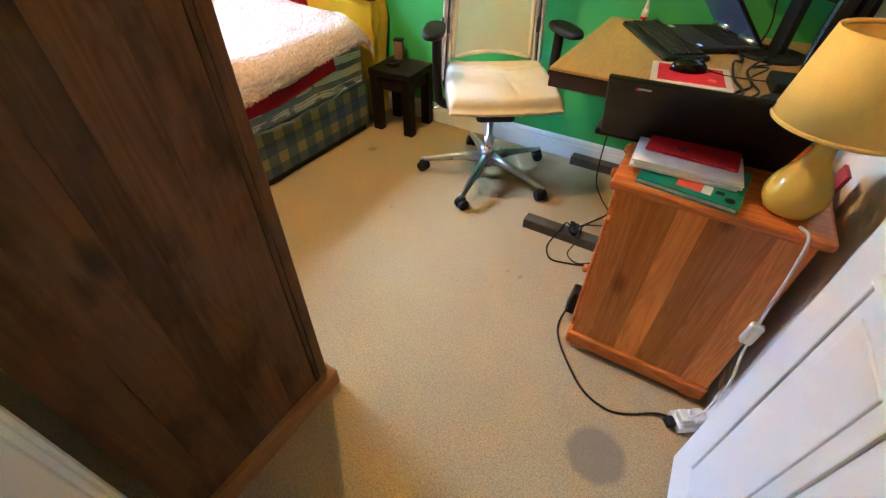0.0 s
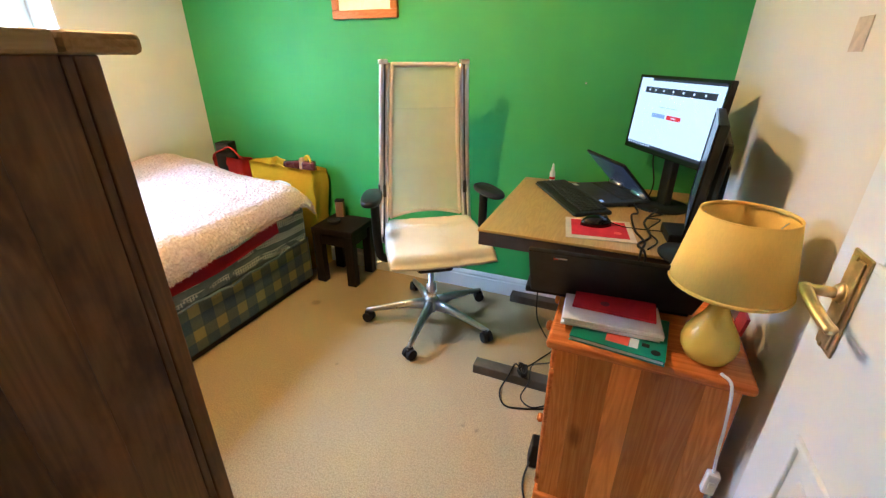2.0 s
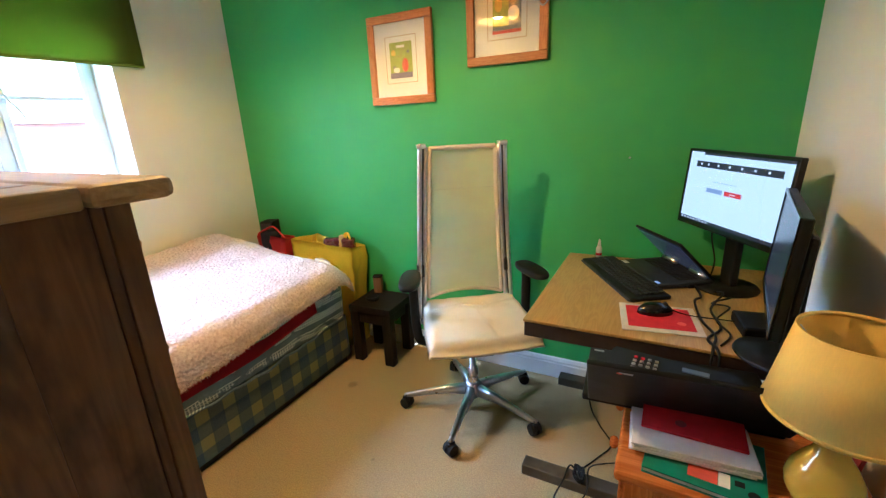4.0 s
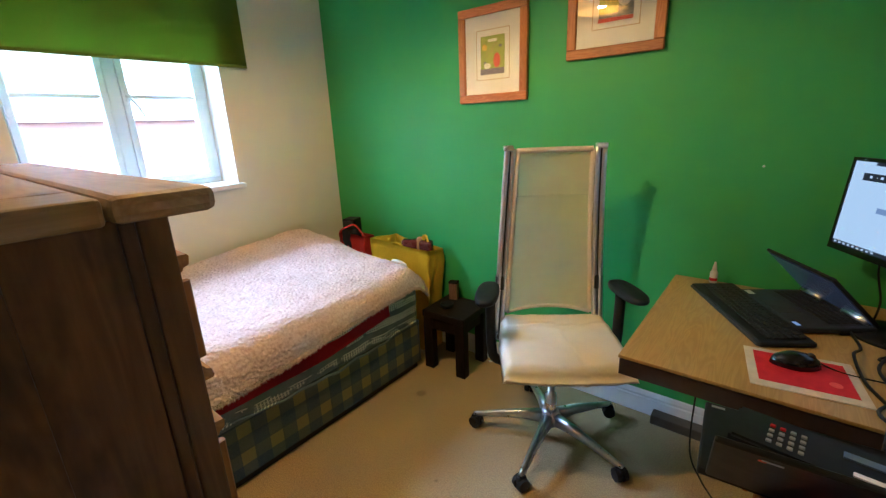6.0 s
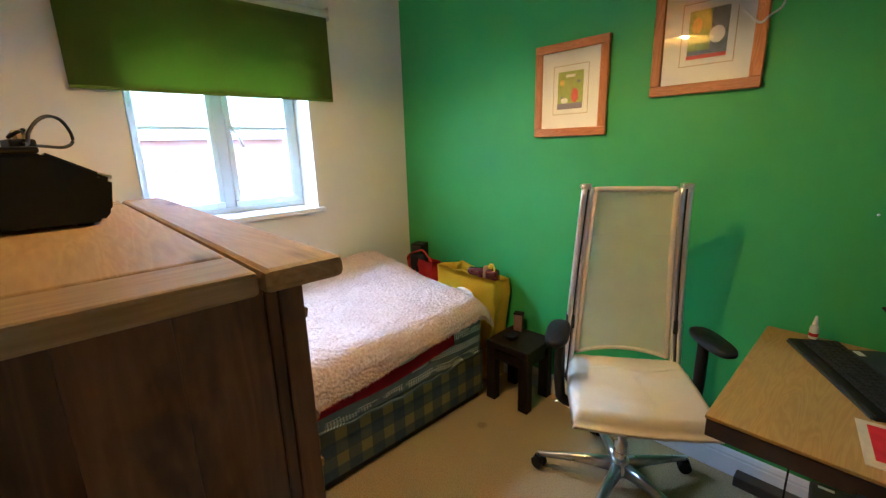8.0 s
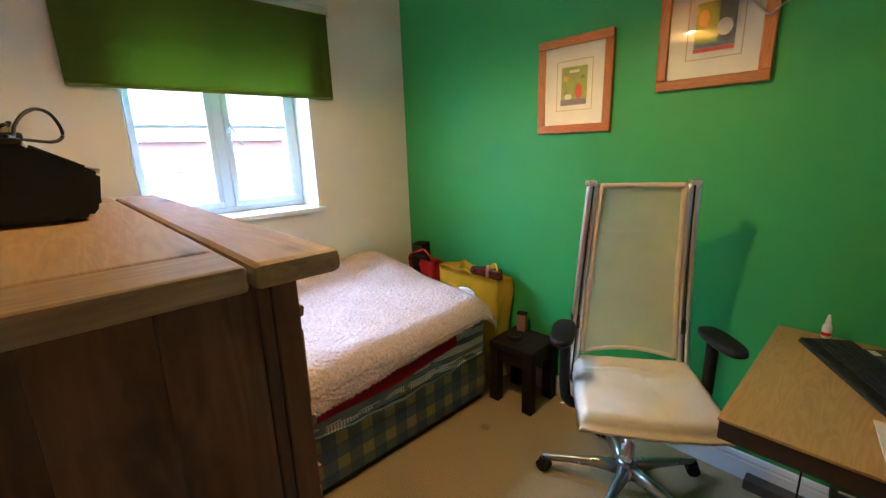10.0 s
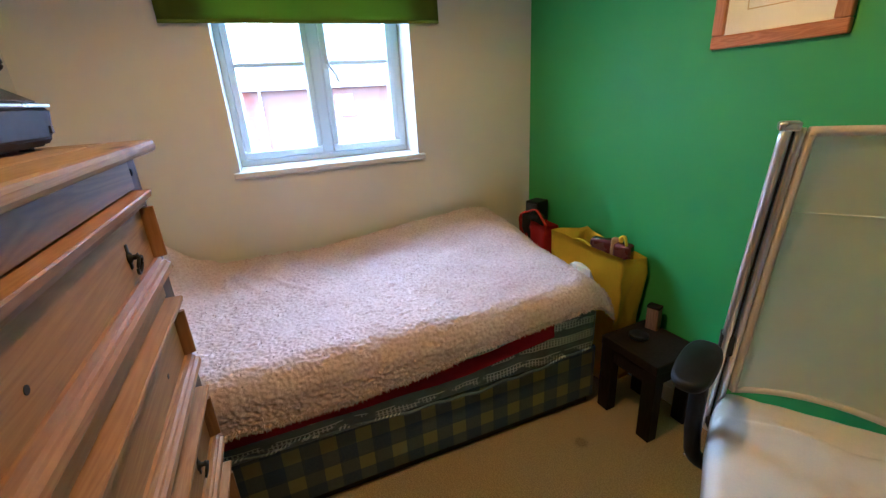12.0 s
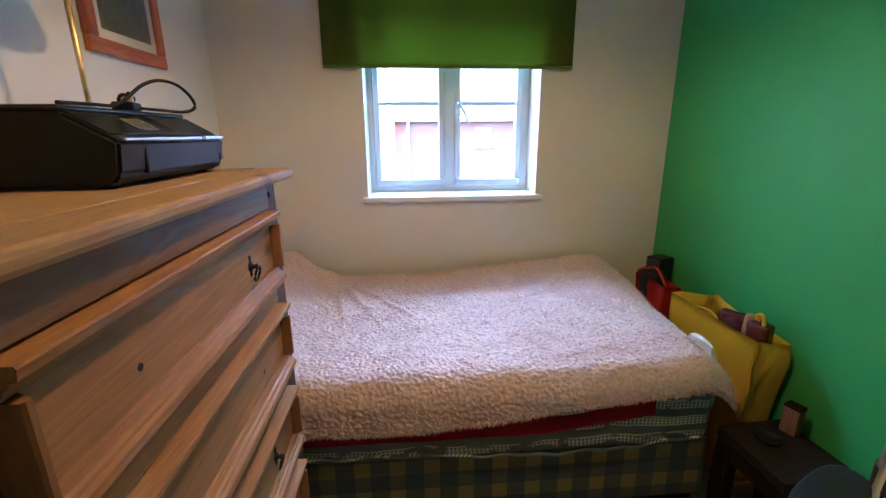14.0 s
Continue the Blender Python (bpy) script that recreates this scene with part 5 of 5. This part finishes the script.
cable("lamp_cord", "white lamp flex hanging down the cabinet side", [(2.940, -1.290, CZ + 0.006), (2.958, -1.314, CZ - 0.004), (2.968, -1.322, 0.58), (2.975, -1.315, 0.50), (2.982, -1.318, 0.42), (2.990, -1.32, 0.34), (3.01, -1.325, 0.22), (3.0, -1.345, 0.10), (2.975, -1.35, 0.045)], 0.0034, WHITEPL)
sw = thing("inline_switch", "white inline switch on the lamp flex", "switch", pose(2.9805, -1.318, 0.405, 0, 3, 0))
part("case", box(-0.014, -0.011, -0.032, 0.014, 0.011, 0.032, 0.006), WHITEPL, sw)
part("rocker", box(-0.006, -0.014, -0.012, 0.006, -0.010, 0.012, 0.002), WHITEPL, sw)
ex = thing("extension_socket", "white extension socket with two plugs on the carpet", "socket", axes(2.985, -1.335, 0, 35))
part("block", box(-0.04, -0.03, 0, 0.045, 0.03, 0.03, 0.006), WHITEPL, ex)
for x in (-0.018, 0.024):
    part("plug", box(x - 0.016, -0.02, 0.03, x + 0.016, 0.02, 0.055, 0.007), WHITEPL, ex)
part("black_plug", box(-0.062, -0.015, 0.004, -0.038, 0.015, 0.028, 0.005), BLACK, ex)
cable("adapter_cable", "black adapter cable curving over the carpet", [(2.552, -1.115, 0.03), (2.545, -1.17, 0.006), (2.562, -1.23, F), (2.61, -1.30, F), (2.693, -1.385, F), (2.771, -1.413, F), (2.833, -1.397, F), (2.905, -1.352, F + 0.003), (2.945, -1.345, 0.012)], 0.0035)
ad = thing("power_adapter", "black power adapter standing against the cabinet", "adapter", pose(2.556, -1.085, 0, 0, 6, 10))
part("case", box(-0.016, -0.028, 0.002, 0.016, 0.028, 0.105, 0.005), BLACK, ad)

# ---------------------------------------------------------------- pictures on the green wall


def framed(name, label, x0, z0, x1, z1, fw, matx, matz, m, art):
    """Local: x along the wall, z up, -y into the room."""
    e = thing(name, label, "picture", m)
    for q, mt in (((x0, z0, x1, z0 + fw), matx), ((x0, z1 - fw, x1, z1), matx), ((x0, z0 + fw, x0 + fw, z1 - fw), matz), ((x1 - fw, z0 + fw, x1, z1 - fw), matz)):
        part("frame_rail" if mt is matx else "frame_stile", box(q[0], -0.024, q[1], q[2], -0.002, q[3], 0.005), mt, e)
    part("mount", box(x0 + fw - 0.004, -0.012, z0 + fw - 0.004, x1 - fw + 0.004, -0.003, z1 - fw + 0.004), plain("ivory_mount_board", (0.78, 0.775, 0.78), 0.85, 0, 0.03, 50, 0.02), e)
    art(e, x0, z0, x1, z1)
    g_ = part("glass", box(x0 + fw - 0.003, -0.0185, z0 + fw - 0.003, x1 - fw + 0.003, -0.0165, z1 - fw + 0.003), GLASS, e)
    g_.visible_shadow = False
    return e


LIME = plain("lime_print", (0.34, 0.42, 0.07), 0.7, 0, 0.25, 60)
MAUVE = plain("mauve_print", (0.22, 0.19, 0.30), 0.7, 0, 0.2, 60)
CORAL = plain("coral_print", (0.62, 0.10, 0.06), 0.7, 0, 0.2, 60)
GREYP = plain("grey_print", (0.20, 0.22, 0.26), 0.7, 0, 0.3, 60)
SUNNY = plain("golden_print", (0.70, 0.45, 0.05), 0.7, 0, 0.2, 60)
GOLDLINE = plain("gilt_line", (0.42, 0.30, 0.14), 0.5)


def rect(e, name, mat, a, b, c, d, y=-0.0135):
    return part(name, box(a, y, b, c, -0.011, d), mat, e)


def disc(e, name, mat, x, z, rx, rz, y=-0.0148):
    b = lathe([(0, 0), (1, 0), (1, 0.003), (0, 0.003)], 20, Matrix.Translation((x, y + 0.003, z)) @ pose(0, 0, 0, 90) @ Matrix.Diagonal((rx, rz, 1, 1)))
    return part(name, b, mat, e)


def gilt(e, a, b, c, d):
    for q in ((a, b, c, b + 0.003), (a, d - 0.003, c, d), (a, b + 0.003, a + 0.003, d - 0.003), (c - 0.003, b + 0.003, c, d - 0.003)):
        rect(e, "gilt_line", GOLDLINE, *q, y=-0.0128)


def art_one(e, x0, z0, x1, z1):
    cx, cz = (x0 + x1) / 2 + 0.004, (z0 + z1) / 2 + 0.0
    gilt(e, cx - 0.095, cz - 0.115, cx + 0.095, cz + 0.115)
    rect(e, "print", LIME, cx - 0.068, cz - 0.065, cx + 0.068, cz + 0.085)
    rect(e, "print", MAUVE, cx - 0.070, cz - 0.090, cx + 0.066, cz - 0.063, -0.0142)
    disc(e, "print_shape", CORAL, cx + 0.025, cz - 0.028, 0.019, 0.034)
    disc(e, "print_shape", PAPER, cx - 0.030, cz - 0.050, 0.020, 0.013)
    disc(e, "print_shape", GREYP, cx - 0.043, cz - 0.036, 0.008, 0.008)
    disc(e, "print_shape", SUNNY, cx - 0.045, cz + 0.035, 0.013, 0.015)
    disc(e, "print_shape", GREYP, cx + 0.045, cz + 0.035, 0.010, 0.007)
    rect(e, "title_strip", PAPER, cx - 0.025, cz + 0.058, cx + 0.025, cz + 0.070, -0.0142)
    part("print_line", tube([(cx - 0.035, -0.0145, cz - 0.01), (cx - 0.03, -0.0145, cz + 0.02), (cx, -0.0145, cz + 0.012), (cx + 0.005, -0.0145, cz + 0.04), (cx + 0.03, -0.0145, cz + 0.05)], 0.0018, 6), GOLDLINE, e)


def art_two(e, x0, z0, x1, z1):
    cx, cz = (x0 + x1) / 2 + 0.004, (z0 + z1) / 2 + 0.0
    gilt(e, cx - 0.095, cz - 0.115, cx + 0.095, cz + 0.115)
    rect(e, "print", GREYP, cx - 0.068, cz - 0.075, cx + 0.068, cz + 0.085)
    rect(e, "print", LIME, cx - 0.068, cz - 0.060, cx + 0.010, cz + 0.085, -0.0142)
    rect(e, "print", CORAL, cx - 0.070, cz - 0.090, cx + 0.068, cz - 0.076, -0.0142)
    disc(e, "print_shape", PAPER, cx + 0.032, cz - 0.010, 0.026, 0.030)
    disc(e, "print_shape", SUNNY, cx - 0.040, cz + 0.03, 0.018, 0.03)


framed("framed_print", "oak-framed small green cartoon-like print on the green wall", 1.131, 1.471, 1.522, 1.912, 0.040, FRAMEX, FRAMEZ, pose(0, 0, 0), art_one)
framed("framed_print", "oak-framed grey and yellow print on the green wall", 1.711, 1.617, 2.102, 2.056, 0.040, FRAMEX, FRAMEZ, pose(0, 0, 0), art_two)


def art_three(e, x0, z0, x1, z1):
    rect(e, "print", plain("dark_photo", (0.10, 0.10, 0.095), 0.6, 0, 0.7, 45), x0 + 0.075, z0 + 0.075, x1 - 0.075, z1 - 0.075)


framed("framed_print", "cherry-framed dark photographic print on the cream wall", -0.845, 1.655, -0.435, 2.10, 0.045, CHERRYX, CHERRYZ, pose(0, S, 0, 0, 0, 180), art_three)

# ---------------------------------------------------------------- chest of drawers
KX0, KX1, KY0, KY1, KZ = 1.12, 2.018, -2.238, -1.775, 1.321
chest = thing("chest_of_drawers", "tall waxed pine chest of drawers with iron ring pulls", "chest of drawers")
tt = 0.027
for nm, q, mt in (("front_board", (1.060, -1.833, 2.056, -1.737), TOPX), ("end_board", (1.956, -2.245, 2.052, -1.836), TOPY), ("end_board", (1.060, -2.245, 1.156, -1.836), TOPY),
                  ("top_panel", (1.159, -2.245, 1.953, -1.836), TOPX)):
    part(nm, box(q[0], q[1], KZ - tt, q[2], q[3], KZ, 0.005 if nm != "front_board" else 0.009, 2), mt, chest)
# east and west sides: frame with plank panel, in the pine darkened for shade
for sx, x in ((1, KX1), (-1, KX0)):
    xi = x - sx * 0.02
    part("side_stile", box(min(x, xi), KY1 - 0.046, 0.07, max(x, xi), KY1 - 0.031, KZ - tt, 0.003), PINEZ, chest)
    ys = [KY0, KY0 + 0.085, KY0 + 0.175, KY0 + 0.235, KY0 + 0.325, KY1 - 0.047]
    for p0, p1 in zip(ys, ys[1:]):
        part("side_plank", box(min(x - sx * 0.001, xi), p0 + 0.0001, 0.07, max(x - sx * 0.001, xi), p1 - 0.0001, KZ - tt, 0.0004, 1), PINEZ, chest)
part("carcass", box(KX0 + 0.022, KY0, 0.05, KX1 - 0.022, KY1 - 0.03, KZ - tt - 0.001), PINEX, chest)
part("plinth", box(KX0 - 0.02, KY0, 0.0, KX1 + 0.022, KY1 + 0.022, 0.07, 0.008), PINEY, chest)
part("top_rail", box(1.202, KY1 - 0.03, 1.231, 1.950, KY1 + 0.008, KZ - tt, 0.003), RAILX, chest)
# stiles also take the pine with shade in its colour
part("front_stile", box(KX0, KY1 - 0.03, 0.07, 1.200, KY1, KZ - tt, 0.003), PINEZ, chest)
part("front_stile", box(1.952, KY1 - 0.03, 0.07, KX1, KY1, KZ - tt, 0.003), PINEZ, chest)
part("stud", lathe([(0, 0), (0.008, 0), (0.007, 0.004), (0, 0.006)], 14, Matrix.Translation((1.175, KY1, 1.262)) @ pose(0, 0, 0, -90)), IRON, chest, "dark metal stud", True)


PANEL = -1.767


def drawer(z0, z1, ring, hole):
    """Raised moulded frame round a sunk panel."""
    xa, xb = 1.205, 1.947
    d = part("drawer", box(xa + 0.002, KY1 - 0.03, z0 + 0.002, xb - 0.002, PANEL, z1 - 0.002, 0.002), PINEX, chest)
    fw = 0.036

    def rail(name, zc0, zc1, up):
        zz = (lambda f: zc0 + (zc1 - zc0) * f) if up else (lambda f: zc1 - (zc1 - zc0) * f)
        prof = [(-0.02, zz(0)), (0.025, zz(0.03)), (0.027, zz(0.12)), (0.025, zz(0.42)), (0.018, zz(0.50)), (0.016, zz(0.62)), (0.011, zz(0.70)), (0.006, zz(0.97)), (-0.02, zz(1))]
        bmr = prism(prof, xa, xb, 0, Matrix(((0, 1, 0, 0), (1, 0, 0, PANEL), (0, 0, 1, 0), (0, 0, 0, 1))))
        bmesh.ops.recalc_face_normals(bmr, faces=bmr.faces[:])
        part(name, bmr, PINEX, d)
    rail("lower_moulding", z0, z0 + fw, True)
    rail("upper_moulding", z1 - fw, z1, False)
    for x, sg in ((xa, 1), (xb, -1)):
        bmr = prism([(0, -0.02), (0, 0.021), (sg * 0.003, 0.0235), (sg * 0.010, 0.0235), (sg * 0.013, 0.017), (sg * 0.018, 0.005), (sg * 0.020, -0.02)], 0, z1 - z0 - 2 * fw, 0, Matrix(((1, 0, 0, x), (0, 0, 1, PANEL), (0, 1, 0, z0 + fw), (0, 0, 0, 1))))
        bmesh.ops.recalc_face_normals(bmr, faces=bmr.faces[:])
        part("side_moulding", bmr, PINESTILE, d)
    zc = (z0 + z1) / 2 - 0.016
    if ring:
        rx = 1.37
        hd = lathe([(0, 0), (0.012, 0), (0.010, 0.004), (0.005, 0.007), (0.005, 0.012), (0.008, 0.015), (0, 0.018)], 14, Matrix.Translation((rx, PANEL, zc + 0.010)) @ pose(0, 0, 0, -90))
        box(rx - 0.006, PANEL - 0.001, zc - 0.012, rx + 0.006, PANEL + 0.003, zc + 0.036, 0.003, 1, hd)
        pull = part("ring_pull", hd, IRON, d, "black iron drop ring pull", True)
        part("ring", tube([(rx + 0.014 * math.sin(a_), PANEL + 0.014 + 0.004 * math.cos(a_), zc - 0.006 + 0.016 * math.cos(a_)) for a_ in [i * 2 * math.pi / 12 for i in range(13)]], 0.003, 8, 2), IRON, pull, smooth=True)
    for hx in hole:
        part("screw_hole", lathe([(0, 0), (0.0055, 0), (0.0055, 0.001), (0, 0.001)], 12, Matrix.Translation((hx, PANEL - 0.0004, zc)) @ pose(0, 0, 0, -90)), IRON, d, "empty dark screw hole")
    return d


drawer(1.046, 1.228, True, (1.767,))
drawer(0.797, 0.979, False, (1.37, 1.767))
drawer(0.548, 0.730, True, (1.767,))
drawer(0.299, 0.481, True, ())
drawer(0.095, 0.232, False, ())
for z in (1.0125, 0.7635, 0.5145, 0.2655):
    part("divider", box(1.203, KY1 - 0.03, z - 0.031, 1.949, KY1 + 0.004, z + 0.031, 0.003), PINEX, chest)
part("base_rail", box(1.203, KY1 - 0.03, 0.07, 1.949, KY1 + 0.003, 0.092, 0.003), PINEX, chest)

# printer on the chest
pr = thing("printer", "low black inkjet printer with a silver line on its front", "printer", pose(1.330, -2.055, KZ))
sd = [(-0.165, 0.0), (0.145, 0.0), (0.160, 0.018), (0.168, 0.073), (0.152, 0.082), (0.085, 0.120), (-0.150, 0.122), (-0.165, 0.10)]
bmp = prism(sd, -0.205, 0.20, 0.006, Matrix(((0, 1, 0, 0), (1, 0, 0, 0), (0, 0, 1, 0.006), (0, 0, 0, 1))))
bmesh.ops.recalc_face_normals(bmp, faces=bmp.faces[:])
part("body", bmp, BLACK, pr)
part("trim_line", box(-0.203, 0.160, 0.079, 0.185, 0.170, 0.086, 0.002), STEEL, pr, "thin silver trim line")
part("paper_door", box(-0.165, 0.155, 0.022, 0.13, 0.1668, 0.074, 0.003, m=pose(0, 0, 0)), BLACK, pr)
pm = Matrix.Translation((0, 0.1185, 0.1085)) @ pose(0, 0, 0, -29.6)
panel = part("control_panel", box(-0.198, -0.036, -0.004, 0.19, 0.036, 0.0015, 0.001, m=pm), BLACKGLOSS, pr)
part("display", box(0.02, -0.018, 0.001, 0.085, 0.022, 0.003, 0.001, m=pm), plain("grey_display", (0.12, 0.125, 0.13), 0.25), panel)
part("scanner_lid", box(-0.203, -0.160, 0.1265, 0.198, 0.082, 0.138, 0.005), BLACKGLOSS, pr)
part("badge", box(-0.193, 0.160, 0.03, -0.181, 0.1665, 0.045, 0.001), DARKGREY, pr)
for x in (-0.17, 0.165):
    for y in (-0.13, 0.12):
        part("foot", lathe([(0, 0), (0.012, 0), (0.012, 0.008), (0, 0.008)], 12, Matrix.Translation((x, y, 0))), BLACK, pr)
PT = KZ + 0.142
cable("printer_cable", "coiled black cable with brass-tipped plug on the printer", [(1.50, -1.99, PT), (1.42, -1.99, PT + 0.002), (1.36, -1.985, PT + 0.004), (1.32, -1.98, PT + 0.025), (1.295, -1.965, PT + 0.048), (1.268, -1.945, PT + 0.060), (1.235, -1.925, PT + 0.054), (1.207, -1.912, PT + 0.030), (1.198, -1.912, PT + 0.008), (1.215, -1.93, PT - 0.002), (1.25, -1.96, PT), (1.29, -1.98, PT + 0.002)], 0.0035)
pg = thing("mains_plug", "black mains plug with brass pins on the printer", "plug", pose(1.305, -1.998, PT - 0.003, 0, 0, 15))
part("case", box(-0.028, -0.02, 0, 0.028, 0.02, 0.016, 0.004), BLACK, pg)
for dx in (-0.012, 0.012):
    part("pin", box(dx - 0.003, -0.004, 0.016, dx + 0.003, 0.004, 0.034, 0.001), BRASS, pg)
part("pin", box(-0.003, 0.008, 0.016, 0.003, 0.014, 0.036, 0.001), BRASS, pg)
part("cord_knot", tube([(-0.03, 0.0, 0.012), (-0.01, 0.012, 0.026), (0.015, 0.0, 0.030), (0.0, -0.012, 0.020), (-0.02, 0.0, 0.028), (0.01, 0.01, 0.034)], 0.0035, 6, 5), BLACK, pg, smooth=True)

# brass lamp behind the printer
bs = thing("brass_lamp", "slim brass stick lamp with a cloth shade on the chest", "lamp", pose(1.195, -2.145, KZ))
part("foot", lathe([(0, 0), (0.05, 0), (0.052, 0.006), (0.03, 0.014), (0.012, 0.022), (0, 0.024)], 28), BRASS, bs, smooth=True)
part("stem", lathe([(0, 0.02), (0.006, 0.02), (0.006, 0.46), (0, 0.46)], 16), BRASS, bs, smooth=True)
part("shade", open_lathe([(0.12, 0.435), (0.075, 0.60), (0.0735, 0.60), (0.1185, 0.435)], 40), lampshade("parchment_shade", (0.66, 0.60, 0.48), 0.25), bs, smooth=True)
for k in range(3):
    a_ = k * 2.094
    part("spoke", rod((0, 0, 0.45), (0.112 * math.cos(a_), 0.112 * math.sin(a_), 0.455), 0.0015, None, 6), BRASS, bs)

# ---------------------------------------------------------------- pendant lamp in the room's middle
pl = thing("pendant_lamp", "lit ceiling pendant with a pale yellow drum shade", "lamp", pose(LAMP[0], LAMP[1], 0))
part("shade", open_lathe([(0.165, 2.055), (0.120, 2.255), (0.1185, 2.255), (0.1635, 2.055)], 48), SHADEPENDANT, pl, smooth=True)
part("flex", rod((0, 0, 2.19), (0, 0, 2.385), 0.003, None, 8), WHITEPL, pl)
part("ceiling_rose", lathe([(0, 2.375), (0.03, 2.375), (0.045, 2.39), (0.045, 2.3995), (0, 2.3995)], 24), WHITEPL, pl, smooth=True)
part("lamp_holder", lathe([(0, 2.15), (0.018, 2.15), (0.018, 2.20), (0, 2.205)], 18), WHITEPL, pl, smooth=True)
for k in range(3):
    a_ = k * 2.094
    part("spoke", rod((0.016 * math.cos(a_), 0.016 * math.sin(a_), 2.195), (0.128 * math.cos(a_), 0.128 * math.sin(a_), 2.215), 0.0015, None, 6), WHITEPL, pl)

# ---------------------------------------------------------------- door, opened back towards the east wall
dang = math.degrees(math.atan2(-1.455 + 2.215, 2.972 - 2.984))
door = thing("door_1", "white moulded panel door standing open with brass lever handle", "door", pose(2.984, -2.215, 0, 0, 0, dang), kind="structure")
DW, DH, DTH = 0.76, 1.985, 0.036
part("leaf", box(0, -DTH, 0.008, DW, 0, DH, 0.003), GLOSS, door)
# local +y faces the room's middle
for z0_, z1_ in ((0.16, 0.80), (1.06, 1.86)):
    for x0_, x1_ in ((0.10, 0.33), (0.43, 0.66)):
        pn = bmesh.new()
        for q in ((x0_, z0_, x1_, z0_ + 0.014), (x0_, z1_ - 0.014, x1_, z1_), (x0_, z0_ + 0.014, x0_ + 0.014, z1_ - 0.014), (x1_ - 0.014, z0_ + 0.014, x1_, z1_ - 0.014)):
            box(q[0], -0.004, q[1], q[2], 0.006, q[3], 0.003, 2, pn)
        part("moulding", pn, GLOSS, door)
        part("panel", box(x0_ + 0.045, -0.004, z0_ + 0.045, x1_ - 0.045, 0.004, z1_ - 0.045, 0.003), GLOSS, door)
HX = DW - 0.066      # the spindle's place across the leaf
hdl = part("handle", box(HX - 0.024, 0.0, 0.925, HX + 0.024, 0.004, 1.070, 0.003), BRASS, door, "worn brass lever handle on a backplate")
part("plate_face", box(HX - 0.017, 0.003, 0.932, HX + 0.017, 0.0075, 1.063, 0.003), BRASS, hdl)
part("rose", lathe([(0, 0), (0.014, 0), (0.014, 0.004), (0.010, 0.009), (0, 0.009)], 20, Matrix.Translation((HX, 0.007, 1.012)) @ pose(0, 0, 0, -90)), BRASS, hdl, smooth=True)
part("spindle", rod((HX, 0.005, 1.012), (HX, 0.048, 1.012), 0.0075), BRASS, hdl, smooth=True)
part("lever", tube([(HX + 0.007, 0.045, 1.013), (HX - 0.010, 0.048, 1.012), (HX - 0.036, 0.047, 1.006), (HX - 0.062, 0.044, 1.000), (HX - 0.080, 0.040, 0.997)], 0.0080, 12, 5, flat=0.75), BRASS, hdl, smooth=True)
for z in (0.935, 1.065):
    part("screw", lathe([(0, 0), (0.004, 0), (0.003, 0.002), (0, 0.002)], 10, Matrix.Translation((HX, 0.0075, z - 0.002)) @ pose(0, 0, 0, -90)), BRASS, hdl)
for z in (0.25, 1.75):
    part("hinge", rod((0.0, -0.002, z), (0.0, -0.002, z + 0.08), 0.006), BRASS, door)

# marks on the east wall
mk = thing("wall_patch", "torn brown patch of bare plaster on the wall", "patch", pose(W - 0.0015, -1.042, 1.332))
part("scar", box(-0.0015, -0.032, -0.030, 0.001, 0.030, 0.030, 0.0008), plain("bare_plaster", (0.55, 0.46, 0.35), 0.9, 0, 0.2, 40, 0.2), mk)

# bead chain over the corner of the second picture, and a nail in the green wall
bc = thing("bead_chain", "silver bead chain draped over a picture frame corner", "chain")
loop = [(2.055, -0.028, 2.052), (2.015, -0.029, 1.985), (2.010, -0.030, 1.914), (2.048, -0.031, 1.864), (2.079, -0.031, 1.834), (2.106, -0.031, 1.853), (2.137, -0.028, 1.877), (2.140, -0.026, 1.94), (2.105, -0.026, 2.02), (2.058, -0.028, 2.053)]
part("cord", tube(loop, 0.0016, 6, 6), STEEL, bc, smooth=True)
for k, q in enumerate(smooth_path(loop, 7)):
    part("bead", lathe([(0, -0.0042), (0.003, -0.003), (0.0042, 0), (0.003, 0.003), (0, 0.0042)], 8, Matrix.Translation(q)), STEEL, bc, smooth=True)
nl = thing("nail", "small nail head in the green wall", "nail", pose(2.473, 0, 1.182))
part("head", lathe([(0, -0.004), (0.0022, -0.004), (0.0022, 0.003), (0.0045, 0.004), (0.003, 0.0065), (0, 0.007)], 12, pose(0, 0, 0, 90)), STEEL, nl, smooth=True)
